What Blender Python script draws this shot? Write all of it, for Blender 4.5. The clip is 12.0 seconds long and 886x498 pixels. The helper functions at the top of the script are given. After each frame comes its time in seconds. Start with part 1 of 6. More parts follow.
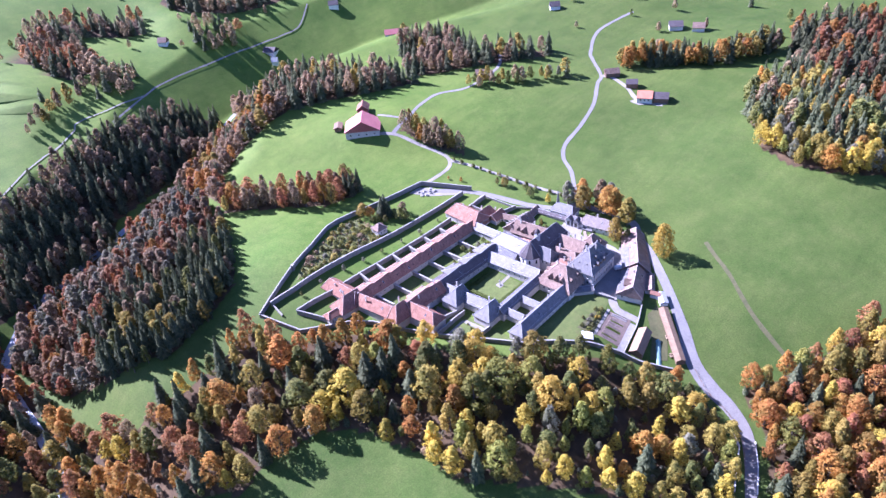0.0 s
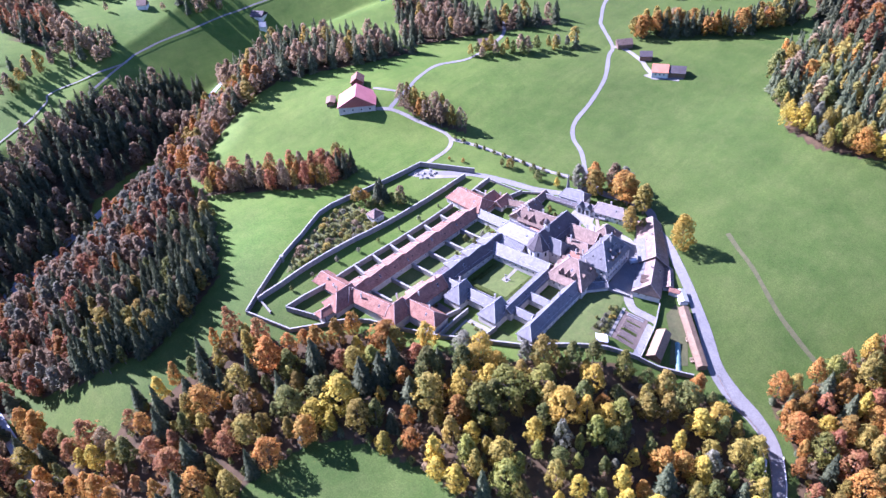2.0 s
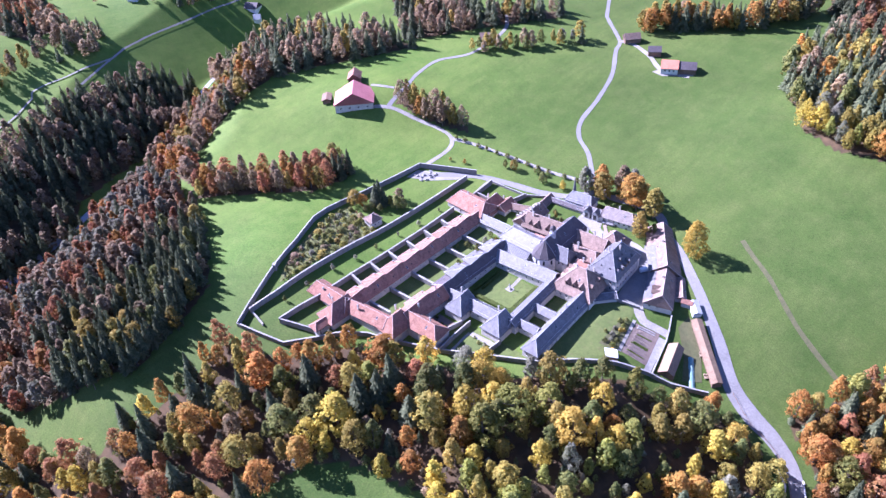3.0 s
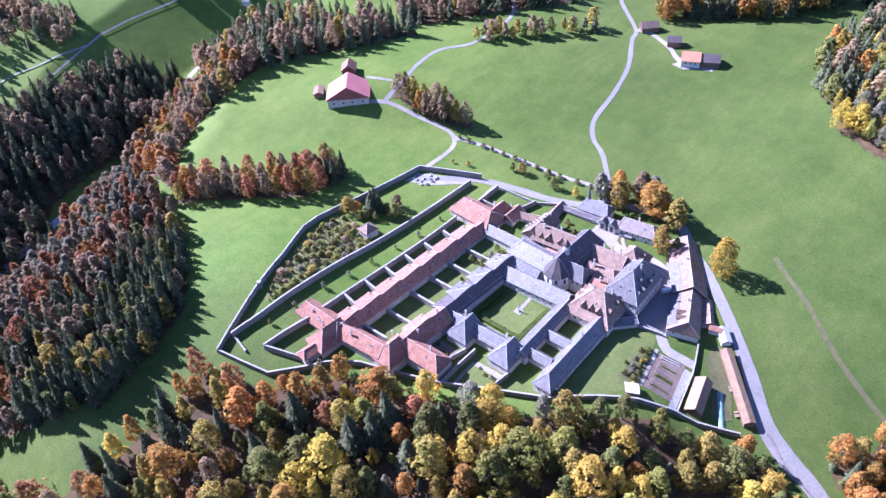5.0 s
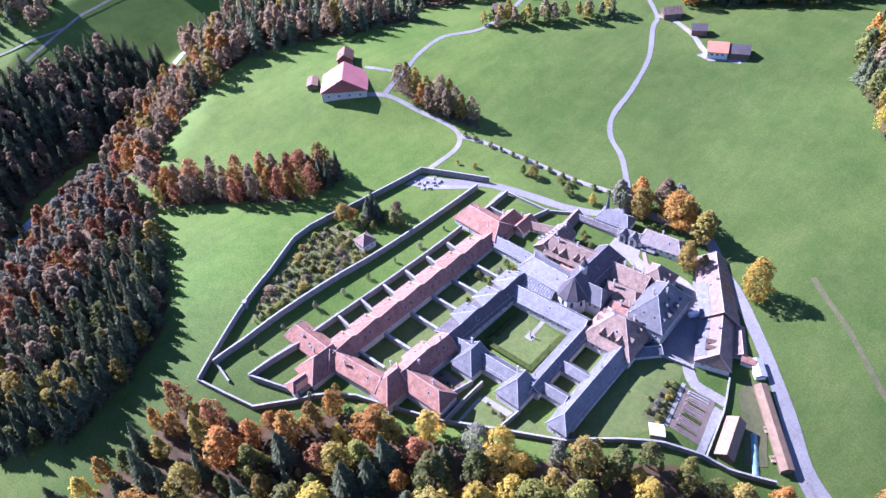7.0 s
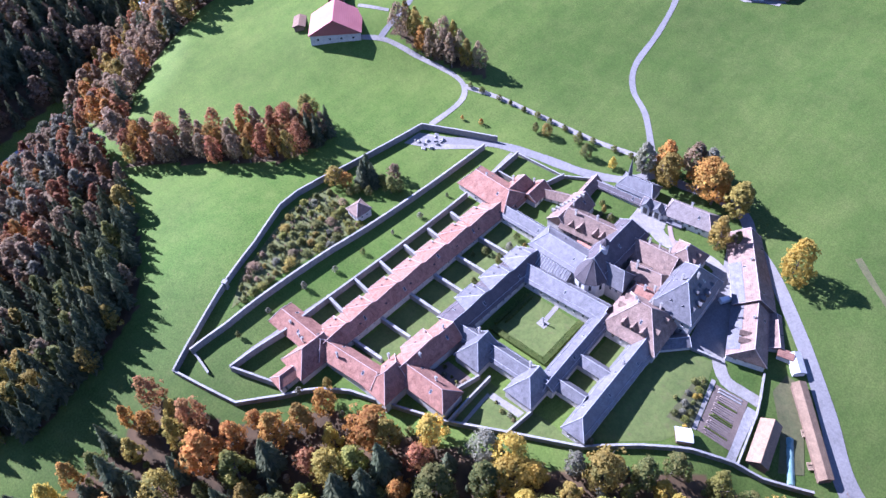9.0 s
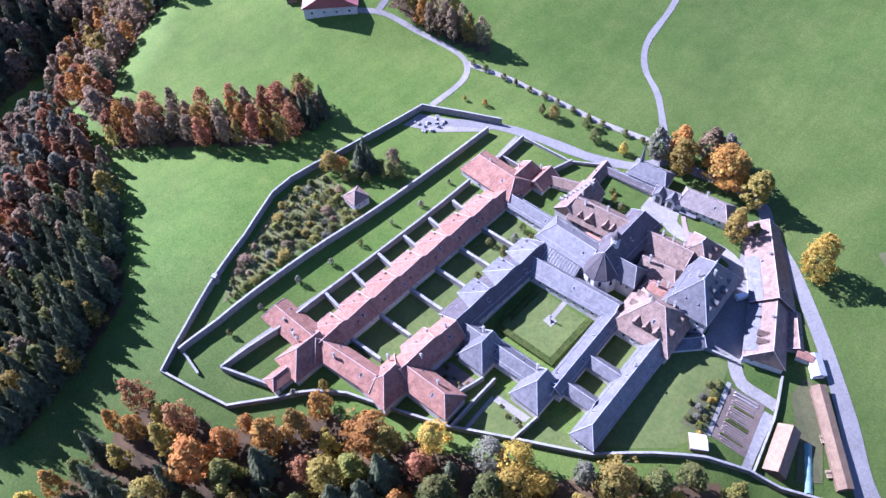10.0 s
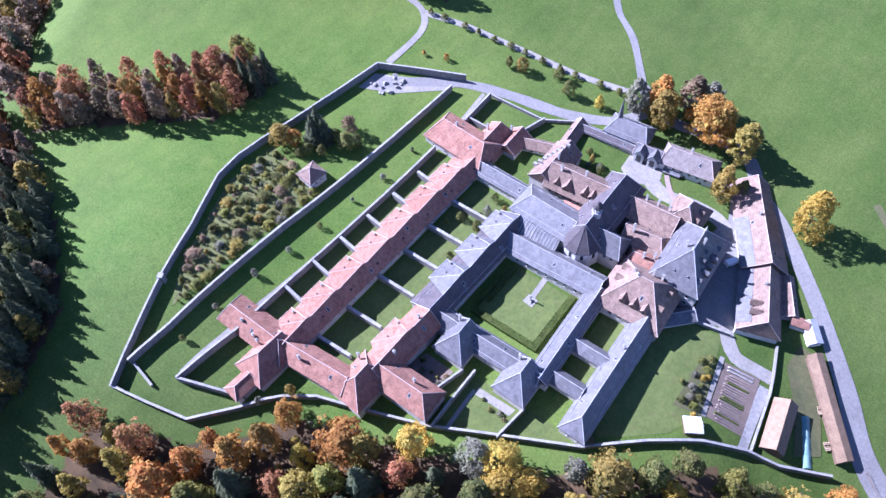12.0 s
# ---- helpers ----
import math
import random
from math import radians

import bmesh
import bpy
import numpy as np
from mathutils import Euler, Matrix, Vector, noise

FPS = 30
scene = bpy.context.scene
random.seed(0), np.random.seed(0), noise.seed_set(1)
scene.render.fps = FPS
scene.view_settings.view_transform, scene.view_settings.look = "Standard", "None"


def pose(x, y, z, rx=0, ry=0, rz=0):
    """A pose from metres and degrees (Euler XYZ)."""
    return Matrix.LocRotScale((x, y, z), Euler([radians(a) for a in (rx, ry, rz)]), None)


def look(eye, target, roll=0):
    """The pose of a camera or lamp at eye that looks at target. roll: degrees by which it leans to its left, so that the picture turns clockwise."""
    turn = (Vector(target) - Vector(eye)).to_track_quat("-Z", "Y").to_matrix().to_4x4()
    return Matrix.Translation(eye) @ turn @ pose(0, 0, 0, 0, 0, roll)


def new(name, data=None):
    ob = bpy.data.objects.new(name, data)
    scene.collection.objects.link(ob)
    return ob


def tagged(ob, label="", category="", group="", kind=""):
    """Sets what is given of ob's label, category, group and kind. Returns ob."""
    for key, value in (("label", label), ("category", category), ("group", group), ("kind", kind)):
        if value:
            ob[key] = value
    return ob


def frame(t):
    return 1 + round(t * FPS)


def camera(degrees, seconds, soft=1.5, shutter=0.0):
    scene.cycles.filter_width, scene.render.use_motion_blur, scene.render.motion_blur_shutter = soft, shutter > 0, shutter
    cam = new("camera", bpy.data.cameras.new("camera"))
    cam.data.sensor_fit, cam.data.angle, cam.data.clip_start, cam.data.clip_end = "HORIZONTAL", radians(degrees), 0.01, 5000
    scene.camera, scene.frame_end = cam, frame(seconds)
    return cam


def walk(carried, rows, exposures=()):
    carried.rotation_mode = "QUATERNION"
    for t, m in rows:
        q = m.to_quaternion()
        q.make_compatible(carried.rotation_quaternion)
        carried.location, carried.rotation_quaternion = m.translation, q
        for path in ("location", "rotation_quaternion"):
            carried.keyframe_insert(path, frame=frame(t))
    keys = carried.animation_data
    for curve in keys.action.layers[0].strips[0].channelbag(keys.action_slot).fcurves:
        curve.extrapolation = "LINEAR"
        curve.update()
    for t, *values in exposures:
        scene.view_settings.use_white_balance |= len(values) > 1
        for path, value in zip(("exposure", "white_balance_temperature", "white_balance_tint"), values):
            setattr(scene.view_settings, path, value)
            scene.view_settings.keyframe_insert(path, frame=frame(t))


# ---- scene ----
cam = camera(63.5, 12.0)
PATH = [
    (0, (221.082, -218.365, 240.052), (219.807, -217.321, 238.919), -5.7),
    (0.5, (214.66, -214.374, 238.821), (213.401, -213.338, 237.663), -5.5),
    (1, (207.112, -210.437, 237.701), (205.872, -209.411, 236.515), -5.3),
    (1.5, (200.155, -205.433, 236.427), (198.927, -204.414, 235.221), -5.1),
    (2, (193.13, -199.214, 235.095), (191.909, -198.203, 233.875), -5.2),
    (2.5, (185.976, -193.428, 233.645), (184.763, -192.423, 232.413), -5.2),
    (3, (178.382, -186.877, 231.97), (177.175, -185.879, 230.726), -5.2),
    (5, (149.728, -163.28, 225.22), (148.552, -162.309, 223.927), -5.0),
    (5.5, (142.713, -157.737, 223.957), (141.545, -156.773, 222.65), -5.0),
    (6, (135.892, -151.669, 222.441), (134.731, -150.714, 221.122), -5.0),
    (6.5, (129.49, -145.943, 221.157), (128.334, -144.998, 219.827), -5.0),
    (8.5, (101.042, -124.711, 212.989), (99.98, -123.848, 211.531), -4.6),
    (9, (93.776, -119.196, 210.831), (92.745, -118.36, 209.335), -4.6),
    (9.5, (86.891, -114.139, 208.851), (85.888, -113.327, 207.324), -4.5),
    (10, (80.241, -109.598, 206.727), (79.269, -108.808, 205.168), -4.4),
    (10.5, (74.583, -105.426, 204.848), (73.644, -104.657, 203.258), -4.4),
    (11, (69.895, -100.481, 202.75), (69.0, -99.723, 201.13), -4.7),
    (11.5, (65.669, -95.634, 201.495), (64.825, -94.886, 199.843), -5.0),
    (12, (61.193, -91.459, 200.716), (60.395, -90.728, 199.034), -5.1),
]
walk(cam, [(t, look(eye, target, roll)) for t, eye, target, roll in PATH], [(0, 2.15, 5020, 41), (6, 2.04, 4980, 38), (12, 1.81, 4860, 33)])

# ---- sky and sun ----
SUN = Vector((-0.952, -0.306, 0)).normalized() * math.cos(radians(38)) + Vector((0, 0, math.sin(radians(38))))
world = bpy.data.worlds.new("sky")
scene.world = world
world.use_nodes = True
sky = world.node_tree.nodes.new("ShaderNodeTexSky")
sky.sky_type, sky.sun_disc = "NISHITA", False
sky.sun_elevation, sky.sun_rotation = radians(38), math.atan2(SUN.x, SUN.y)
sky.altitude, sky.air_density, sky.dust_density, sky.ozone_density = 1500, 0.75, 0.2, 1.4
world.node_tree.links.new(sky.outputs[0], world.node_tree.nodes["Background"].inputs[0])
world.node_tree.nodes["Background"].inputs[1].default_value = 0.068
lamp = bpy.data.lights.new("sun", "SUN")
lamp.energy, lamp.angle, lamp.color = 4.8, radians(0.53), (1.0, 0.94, 0.84)
new("sun", lamp).matrix_world = look(SUN * 400, (0, 0, 0))

# ---- materials ----
def nodes_of(name):
    m = bpy.data.materials.new(name)
    m.use_nodes = True
    return m, m.node_tree.nodes, m.node_tree.links


def noise_node(n, l, vector, scale, detail=4.0, rough=0.6):
    t = n.new("ShaderNodeTexNoise")
    t.inputs["Scale"].default_value, t.inputs["Detail"].default_value, t.inputs["Roughness"].default_value = scale, detail, rough
    l.new(vector, t.inputs["Vector"])
    return t


def ramp_node(n, l, fac, stops):
    r = n.new("ShaderNodeValToRGB")
    while len(r.color_ramp.elements) < len(stops):
        r.color_ramp.elements.new(0.5)
    for e, (p, c) in zip(r.color_ramp.elements, stops):
        e.position, e.color = p, (*c, 1)
    l.new(fac, r.inputs[0])
    return r


def mix_node(n, l, fac, a, b, mode="MIX"):
    m = n.new("ShaderNodeMix")
    m.data_type, m.blend_type = "RGBA", mode
    for socket, value in ((m.inputs[0], fac), (m.inputs[6], a), (m.inputs[7], b)):
        if isinstance(value, bpy.types.NodeSocket):
            l.new(value, socket)
        elif isinstance(value, (int, float)):
            socket.default_value = value
        else:
            socket.default_value = (*value, 1)
    return m.outputs[2]


def surface(name, dark, light, big=0.15, fine=2.5, rough=0.85, bump=0.25, vary=0.25, metal=0.0, spec=0.3, courses=0.0, stain=None, stain_scale=0.3, blotch=0.0):
    """Weathered surface: broad and fine mottling, relief, optional tile courses and stains, and a per-object shift."""
    m, n, l = nodes_of(name)
    b = n["Principled BSDF"]
    co = n.new("ShaderNodeTexCoord").outputs["Object"]
    broad, grain = noise_node(n, l, co, big, 5), noise_node(n, l, co, fine, 5, 0.7)
    both = n.new("ShaderNodeMath")
    both.operation = "MULTIPLY_ADD"
    l.new(grain.outputs[0], both.inputs[0])
    both.inputs[1].default_value = 0.55
    half = n.new("ShaderNodeMath")
    half.operation = "MULTIPLY"
    l.new(broad.outputs[0], half.inputs[0])
    half.inputs[1].default_value = 0.5
    l.new(half.outputs[0], both.inputs[2])
    col = ramp_node(n, l, both.outputs[0], ((0.33, dark), (0.7, light))).outputs[0]
    if stain:
        spots = noise_node(n, l, co, stain_scale, 6, 0.75)
        col = mix_node(n, l, ramp_node(n, l, spots.outputs[0], ((0.54, (0, 0, 0)), (0.74, (0.6, 0.6, 0.6)))).outputs[0], col, stain)
    if blotch:
        worn = noise_node(n, l, co, 0.75, 7, 0.8)
        lo, hi = 1 - blotch, 1 + 0.8 * blotch
        col = mix_node(n, l, 1.0, col, ramp_node(n, l, worn.outputs[0], ((0.34, (lo, lo, lo)), (0.5, (1, 1, 1)), (0.66, (hi, hi, hi)))).outputs[0], "MULTIPLY")
    if vary:
        info = n.new("ShaderNodeObjectInfo")
        h = n.new("ShaderNodeHueSaturation")
        r = n.new("ShaderNodeMapRange")
        r.inputs[3].default_value, r.inputs[4].default_value = 1 - vary, 1 + vary
        l.new(info.outputs["Random"], r.inputs[0])
        l.new(r.outputs[0], h.inputs["Value"])
        l.new(col, h.inputs["Color"])
        col = h.outputs[0]
    height = noise_node(n, l, co, min(fine, 1.2), 2, 0.4).outputs[0]
    if courses:
        sep = n.new("ShaderNodeSeparateXYZ")
        l.new(co, sep.inputs[0])
        saw = n.new("ShaderNodeMath")
        saw.operation = "FRACT"
        mul = n.new("ShaderNodeMath")
        mul.operation = "MULTIPLY"
        mul.inputs[1].default_value = 1 / courses
        l.new(sep.outputs[2], mul.inputs[0])
        l.new(mul.outputs[0], saw.inputs[0])
        line = ramp_node(n, l, saw.outputs[0], ((0.0, (0.72, 0.72, 0.72)), (0.25, (1, 1, 1))))
        col = mix_node(n, l, 1.0, col, line.outputs[0], "MULTIPLY")
    bm = n.new("ShaderNodeBump")
    bm.inputs["Strength"].default_value, bm.inputs["Distance"].default_value = bump, 0.06
    l.new(height, bm.inputs["Height"])
    l.new(bm.outputs[0], b.inputs["Normal"])
    l.new(col, b.inputs["Base Color"])
    b.inputs["Roughness"].default_value, b.inputs["Metallic"].default_value = rough, metal
    b.inputs["Specular IOR Level"].default_value = spec
    return m


def foliage(name, a, b_, c, vary=0.3, turning=None):
    """Leaves: three tones spread through the crown in patches, some boughs still in another tone, thin enough to let light through."""
    m, n, l = nodes_of(name)
    p = n["Principled BSDF"]
    co = n.new("ShaderNodeTexCoord").outputs["Object"]
    patch, grain = noise_node(n, l, co, 0.28, 3), n.new("ShaderNodeNewGeometry")
    mixed = n.new("ShaderNodeMath")
    mixed.operation = "MULTIPLY_ADD"
    l.new(grain.outputs["Random Per Island"], mixed.inputs[0])
    mixed.inputs[1].default_value = 0.5
    half = n.new("ShaderNodeMath")
    half.operation = "MULTIPLY"
    l.new(patch.outputs[0], half.inputs[0])
    half.inputs[1].default_value = 0.55
    l.new(half.outputs[0], mixed.inputs[2])
    col = ramp_node(n, l, mixed.outputs[0], ((0.25, a), (0.5, b_), (0.78, c))).outputs[0]
    info = n.new("ShaderNodeObjectInfo")
    if turning:
        far = n.new("ShaderNodeVectorMath")
        far.operation = "MULTIPLY_ADD"
        l.new(info.outputs["Random"], far.inputs[0])
        far.inputs[1].default_value = (91, 57, 23)
        l.new(co, far.inputs[2])
        still = noise_node(n, l, far.outputs[0], 0.16, 3)
        col = mix_node(n, l, ramp_node(n, l, still.outputs[0], ((0.47, (0, 0, 0)), (0.66, (0.75, 0.75, 0.75)))).outputs[0], col, turning)
    stand = noise_node(n, l, co, 0.09, 2)
    col = mix_node(n, l, 0.8, col, ramp_node(n, l, stand.outputs[0], ((0.3, (0.68, 0.66, 0.7)), (0.5, (1, 1, 1)), (0.7, (1.28, 1.25, 1.2)))).outputs[0], "MULTIPLY")
    h = n.new("ShaderNodeHueSaturation")
    r = n.new("ShaderNodeMapRange")
    r.inputs[3].default_value, r.inputs[4].default_value = 1 - vary, 1 + vary
    l.new(info.outputs["Random"], r.inputs[0])
    l.new(r.outputs[0], h.inputs["Value"])
    turn = n.new("ShaderNodeMath")
    turn.operation = "MULTIPLY"
    turn.inputs[1].default_value = 7.31
    part_of = n.new("ShaderNodeMath")
    part_of.operation = "FRACT"
    hue = n.new("ShaderNodeMapRange")
    hue.inputs[3].default_value, hue.inputs[4].default_value = 0.496, 0.514
    l.new(info.outputs["Random"], turn.inputs[0])
    l.new(turn.outputs[0], part_of.inputs[0])
    l.new(part_of.outputs[0], hue.inputs[0])
    l.new(hue.outputs[0], h.inputs["Hue"])
    l.new(col, h.inputs["Color"])
    p.inputs["Roughness"].default_value, p.inputs["Specular IOR Level"].default_value = 0.75, 0.2
    l.new(h.outputs[0], p.inputs["Base Color"])
    t = n.new("ShaderNodeBsdfTranslucent")
    l.new(h.outputs[0], t.inputs[0])
    mix = n.new("ShaderNodeMixShader")
    mix.inputs[0].default_value = 0.5
    l.new(p.outputs[0], mix.inputs[1])
    l.new(t.outputs[0], mix.inputs[2])
    l.new(mix.outputs[0], n["Material Output"].inputs[0])
    return m


RED_TILE = surface("clay tile", (0.172, 0.083, 0.062), (0.335, 0.186, 0.137), 0.25, 3.0, 0.88, 0.35, 0.12, spec=0.06, courses=0.34, stain=(0.16, 0.115, 0.1), stain_scale=0.35, blotch=0.36)
BROWN_TILE = surface("old brown tile", (0.125, 0.083, 0.064), (0.27, 0.19, 0.148), 0.3, 3.0, 0.85, 0.35, 0.14, courses=0.34, stain=(0.12, 0.105, 0.095), stain_scale=0.5, blotch=0.38)
SLATE = surface("slate", (0.078, 0.075, 0.08), (0.168, 0.162, 0.17), 0.3, 3.5, 0.55, 0.2, 0.14, spec=0.4, courses=0.3, stain=(0.15, 0.15, 0.16), stain_scale=0.4, blotch=0.38)
DARK_SLATE = surface("dark slate", (0.066, 0.056, 0.06), (0.13, 0.113, 0.117), 0.3, 3.5, 0.7, 0.2, 0.1, spec=0.1, courses=0.3, blotch=0.2)
SHEET = surface("grey sheet metal", (0.28, 0.28, 0.29), (0.44, 0.44, 0.455), 0.2, 2.0, 0.55, 0.1, 0.05, metal=0.1, blotch=0.15)
TAN_ROOF = surface("tan sheet roof", (0.16, 0.105, 0.066), (0.28, 0.19, 0.118), 0.3, 3.0, 0.75, 0.2, 0.08, blotch=0.2)
CRIMSON = surface("crimson sheet roof", (0.36, 0.12, 0.12), (0.5, 0.2, 0.19), 0.12, 2.0, 0.5, 0.15, 0.06, courses=0.5)
MORTAR = surface("pale mortar cap", (0.34, 0.262, 0.232), (0.52, 0.43, 0.39), 0.5, 4.0, 0.9, 0.2, 0.05)
PLASTER = surface("lime plaster", (0.32, 0.295, 0.27), (0.58, 0.545, 0.5), 0.25, 2.2, 0.92, 0.2, 0.1, stain=(0.3, 0.275, 0.25), stain_scale=0.35, blotch=0.15)
WHITE_WALL = surface("white plaster", (0.5, 0.49, 0.47), (0.74, 0.73, 0.7), 0.25, 2.2, 0.9, 0.15, 0.05)
STONE_WALL = surface("garden wall stone", (0.13, 0.122, 0.112), (0.29, 0.272, 0.25), 0.5, 2.6, 0.95, 0.5, 0.08, stain=(0.12, 0.115, 0.1), stain_scale=0.5, blotch=0.25)
COPING = surface("stone coping", (0.18, 0.173, 0.165), (0.35, 0.337, 0.322), 0.4, 3.0, 0.85, 0.25, 0.05, blotch=0.25)
TIMBER = surface("weathered timber", (0.1, 0.065, 0.045), (0.24, 0.16, 0.11), 0.6, 5.0, 0.85, 0.4, 0.1)
GLASS_DARK = surface("dark window pane", (0.02, 0.022, 0.028), (0.05, 0.055, 0.065), 0.5, 2.0, 0.15, 0.0, 0.1, spec=0.6)
STONE_TRIM = surface("window surround", (0.42, 0.4, 0.36), (0.6, 0.58, 0.54), 0.5, 4.0, 0.9, 0.1, 0.05)
ASPHALT = surface("pale asphalt", (0.14, 0.133, 0.13), (0.23, 0.22, 0.214), 0.08, 1.5, 0.9, 0.1, 0.0, stain=(0.15, 0.147, 0.14), stain_scale=0.15, blotch=0.12)
GRAVEL = surface("gravel", (0.17, 0.158, 0.14), (0.3, 0.28, 0.255), 0.12, 3.0, 0.95, 0.3, 0.0, stain=(0.17, 0.165, 0.12), stain_scale=0.25, blotch=0.2)
SOIL = surface("tilled soil", (0.11, 0.08, 0.065), (0.22, 0.17, 0.14), 0.3, 3.0, 0.95, 0.6, 0.1)
WATER = surface("stream water", (0.2, 0.23, 0.25), (0.6, 0.63, 0.65), 0.15, 1.2, 0.25, 0.3, 0.0, spec=0.5)
BARK = surface("bark", (0.07, 0.055, 0.045), (0.2, 0.165, 0.135), 0.6, 4.0, 0.95, 0.5, 0.15)
TARP = surface("green tarpaulin", (0.08, 0.2, 0.18), (0.28, 0.38, 0.35), 0.5, 2.5, 0.5, 0.3, 0.0)
PAINT_WHITE = surface("white vehicle paint", (0.7, 0.7, 0.7), (0.82, 0.82, 0.82), 0.4, 2.0, 0.35, 0.02, 0.0, spec=0.5)
RUBBER = surface("black rubber", (0.02, 0.02, 0.02), (0.05, 0.05, 0.05), 1.0, 5.0, 0.8, 0.1, 0.0)
WORN_TURF = surface("worn turf", (0.062, 0.074, 0.028), (0.11, 0.1, 0.046), 0.3, 2.0, 0.95, 0.3, 0.0, blotch=0.2)
GARTH_GRASS = surface("short olive lawn", (0.066, 0.095, 0.023), (0.118, 0.142, 0.038), 0.2, 1.8, 0.95, 0.3, 0.0, stain=(0.13, 0.11, 0.05), stain_scale=0.3, blotch=0.2)
ROUGH_GRASS = surface("rough orchard grass", (0.075, 0.098, 0.028), (0.155, 0.155, 0.056), 0.35, 1.6, 0.95, 0.4, 0.0, stain=(0.15, 0.11, 0.055), stain_scale=0.3, blotch=0.3)
CUT_WOOD = surface("cut wood", (0.24, 0.175, 0.115), (0.42, 0.32, 0.22), 0.6, 4.0, 0.9, 0.3, 0.15)
HEDGE = foliage("clipped hedge leaves", (0.06, 0.085, 0.02), (0.1, 0.14, 0.03), (0.17, 0.19, 0.05), 0.1)
LEAF = {
    "yellow": foliage("yellow leaves", (0.38, 0.26, 0.04), (0.56, 0.39, 0.065), (0.7, 0.52, 0.11), 0.25, (0.31, 0.27, 0.06)),
    "gold": foliage("golden olive leaves", (0.22, 0.16, 0.04), (0.37, 0.265, 0.06), (0.51, 0.38, 0.1), 0.3, (0.18, 0.175, 0.05)),
    "lime": foliage("yellow green leaves", (0.165, 0.17, 0.04), (0.3, 0.29, 0.06), (0.45, 0.4, 0.1), 0.3, (0.13, 0.16, 0.045)),
    "orange": foliage("orange leaves", (0.28, 0.11, 0.03), (0.45, 0.2, 0.05), (0.57, 0.32, 0.085), 0.3, (0.3, 0.21, 0.055)),
    "rust": foliage("rust red leaves", (0.22, 0.085, 0.045), (0.36, 0.145, 0.075), (0.48, 0.245, 0.11), 0.3, (0.34, 0.2, 0.065)),
    "brown": foliage("brown leaves", (0.21, 0.14, 0.085), (0.335, 0.23, 0.14), (0.45, 0.34, 0.21), 0.3, (0.21, 0.175, 0.095)),
    "green": foliage("fading green leaves", (0.085, 0.108, 0.034), (0.16, 0.178, 0.053), (0.28, 0.265, 0.08), 0.3, (0.25, 0.215, 0.06)),
    "grey": foliage("grey green leaves", (0.15, 0.148, 0.105), (0.235, 0.225, 0.16), (0.34, 0.32, 0.235), 0.3, (0.18, 0.185, 0.1)),
    "spruce": foliage("spruce needles", (0.068, 0.082, 0.044), (0.115, 0.133, 0.068), (0.185, 0.193, 0.1)),
}

# ---- mesh helpers ----
class Geo:
    """Collects vertices and faces in world metres."""

    def __init__(self):
        self.v, self.f, self.k = [], [], []

    def add(self, verts, faces, kind=0):
        o = len(self.v)
        self.v += [tuple(p) for p in verts]
        self.f += [tuple(o + i for i in q) for q in faces]
        self.k += [kind] * len(faces)
        return self

    def box(self, centre, size, turn=0.0, kind=0, taper=1.0):
        cx, cy, cz = centre
        ca, sa = math.cos(turn), math.sin(turn)
        pts = []
        for z, s in ((-0.5, 1.0), (0.5, taper)):
            for a, b in ((-0.5, -0.5), (0.5, -0.5), (0.5, 0.5), (-0.5, 0.5)):
                x, y = a * size[0] * s, b * size[1] * s
                pts.append((cx + x * ca - y * sa, cy + x * sa + y * ca, cz + z * size[2]))
        return self.add(pts, ((3, 2, 1, 0), (4, 5, 6, 7), (0, 1, 5, 4), (1, 2, 6, 5), (2, 3, 7, 6), (3, 0, 4, 7)), kind)

    def tube(self, a, b, ra, rb, sides=6, kind=0):
        a, b = Vector(a), Vector(b)
        q = (b - a).to_track_quat("Z", "Y")
        pts = []
        for p, r in ((a, ra), (b, rb)):
            for i in range(sides):
                t = 2 * math.pi * i / sides
                pts.append(p + q @ Vector((r * math.cos(t), r * math.sin(t), 0)))
        faces = [(i, (i + 1) % sides, sides + (i + 1) % sides, sides + i) for i in range(sides)]
        return self.add(pts, faces + [tuple(range(sides))[::-1], tuple(range(sides, 2 * sides))], kind)

    def data(self, name, materials, origin=(0, 0, 0), smooth_shade=False):
        me = bpy.data.meshes.new(name)
        ox, oy, oz = origin
        me.from_pydata([(x - ox, y - oy, z - oz) for x, y, z in self.v], [], self.f)
        for m in materials:
            me.materials.append(m)
        me.polygons.foreach_set("material_index", self.k)
        if smooth_shade:
            me.polygons.foreach_set("use_smooth", [True] * len(self.f))
        me.update()
        return me


def root_of(ob):
    while ob.parent:
        ob = ob.parent
    return ob


def thing(name, at, label, category, group=""):
    ob = new(name)
    ob.empty_display_size = 0.5
    ob.location = at
    return tagged(ob, label, category, group)


def part(name, geo, material, parent, label="", smooth_shade=False):
    mats = material if isinstance(material, (list, tuple)) else [material]
    ob = new(name, geo.data(name, mats, root_of(parent).location, smooth_shade))
    ob.parent = parent
    return tagged(ob, label)


def solid(name, geo, material, label, category, kind="", group="", smooth_shade=False):
    mats = material if isinstance(material, (list, tuple)) else [material]
    ob = new(name, geo.data(name, mats, (0, 0, 0), smooth_shade))
    return tagged(ob, label, category, group, kind)


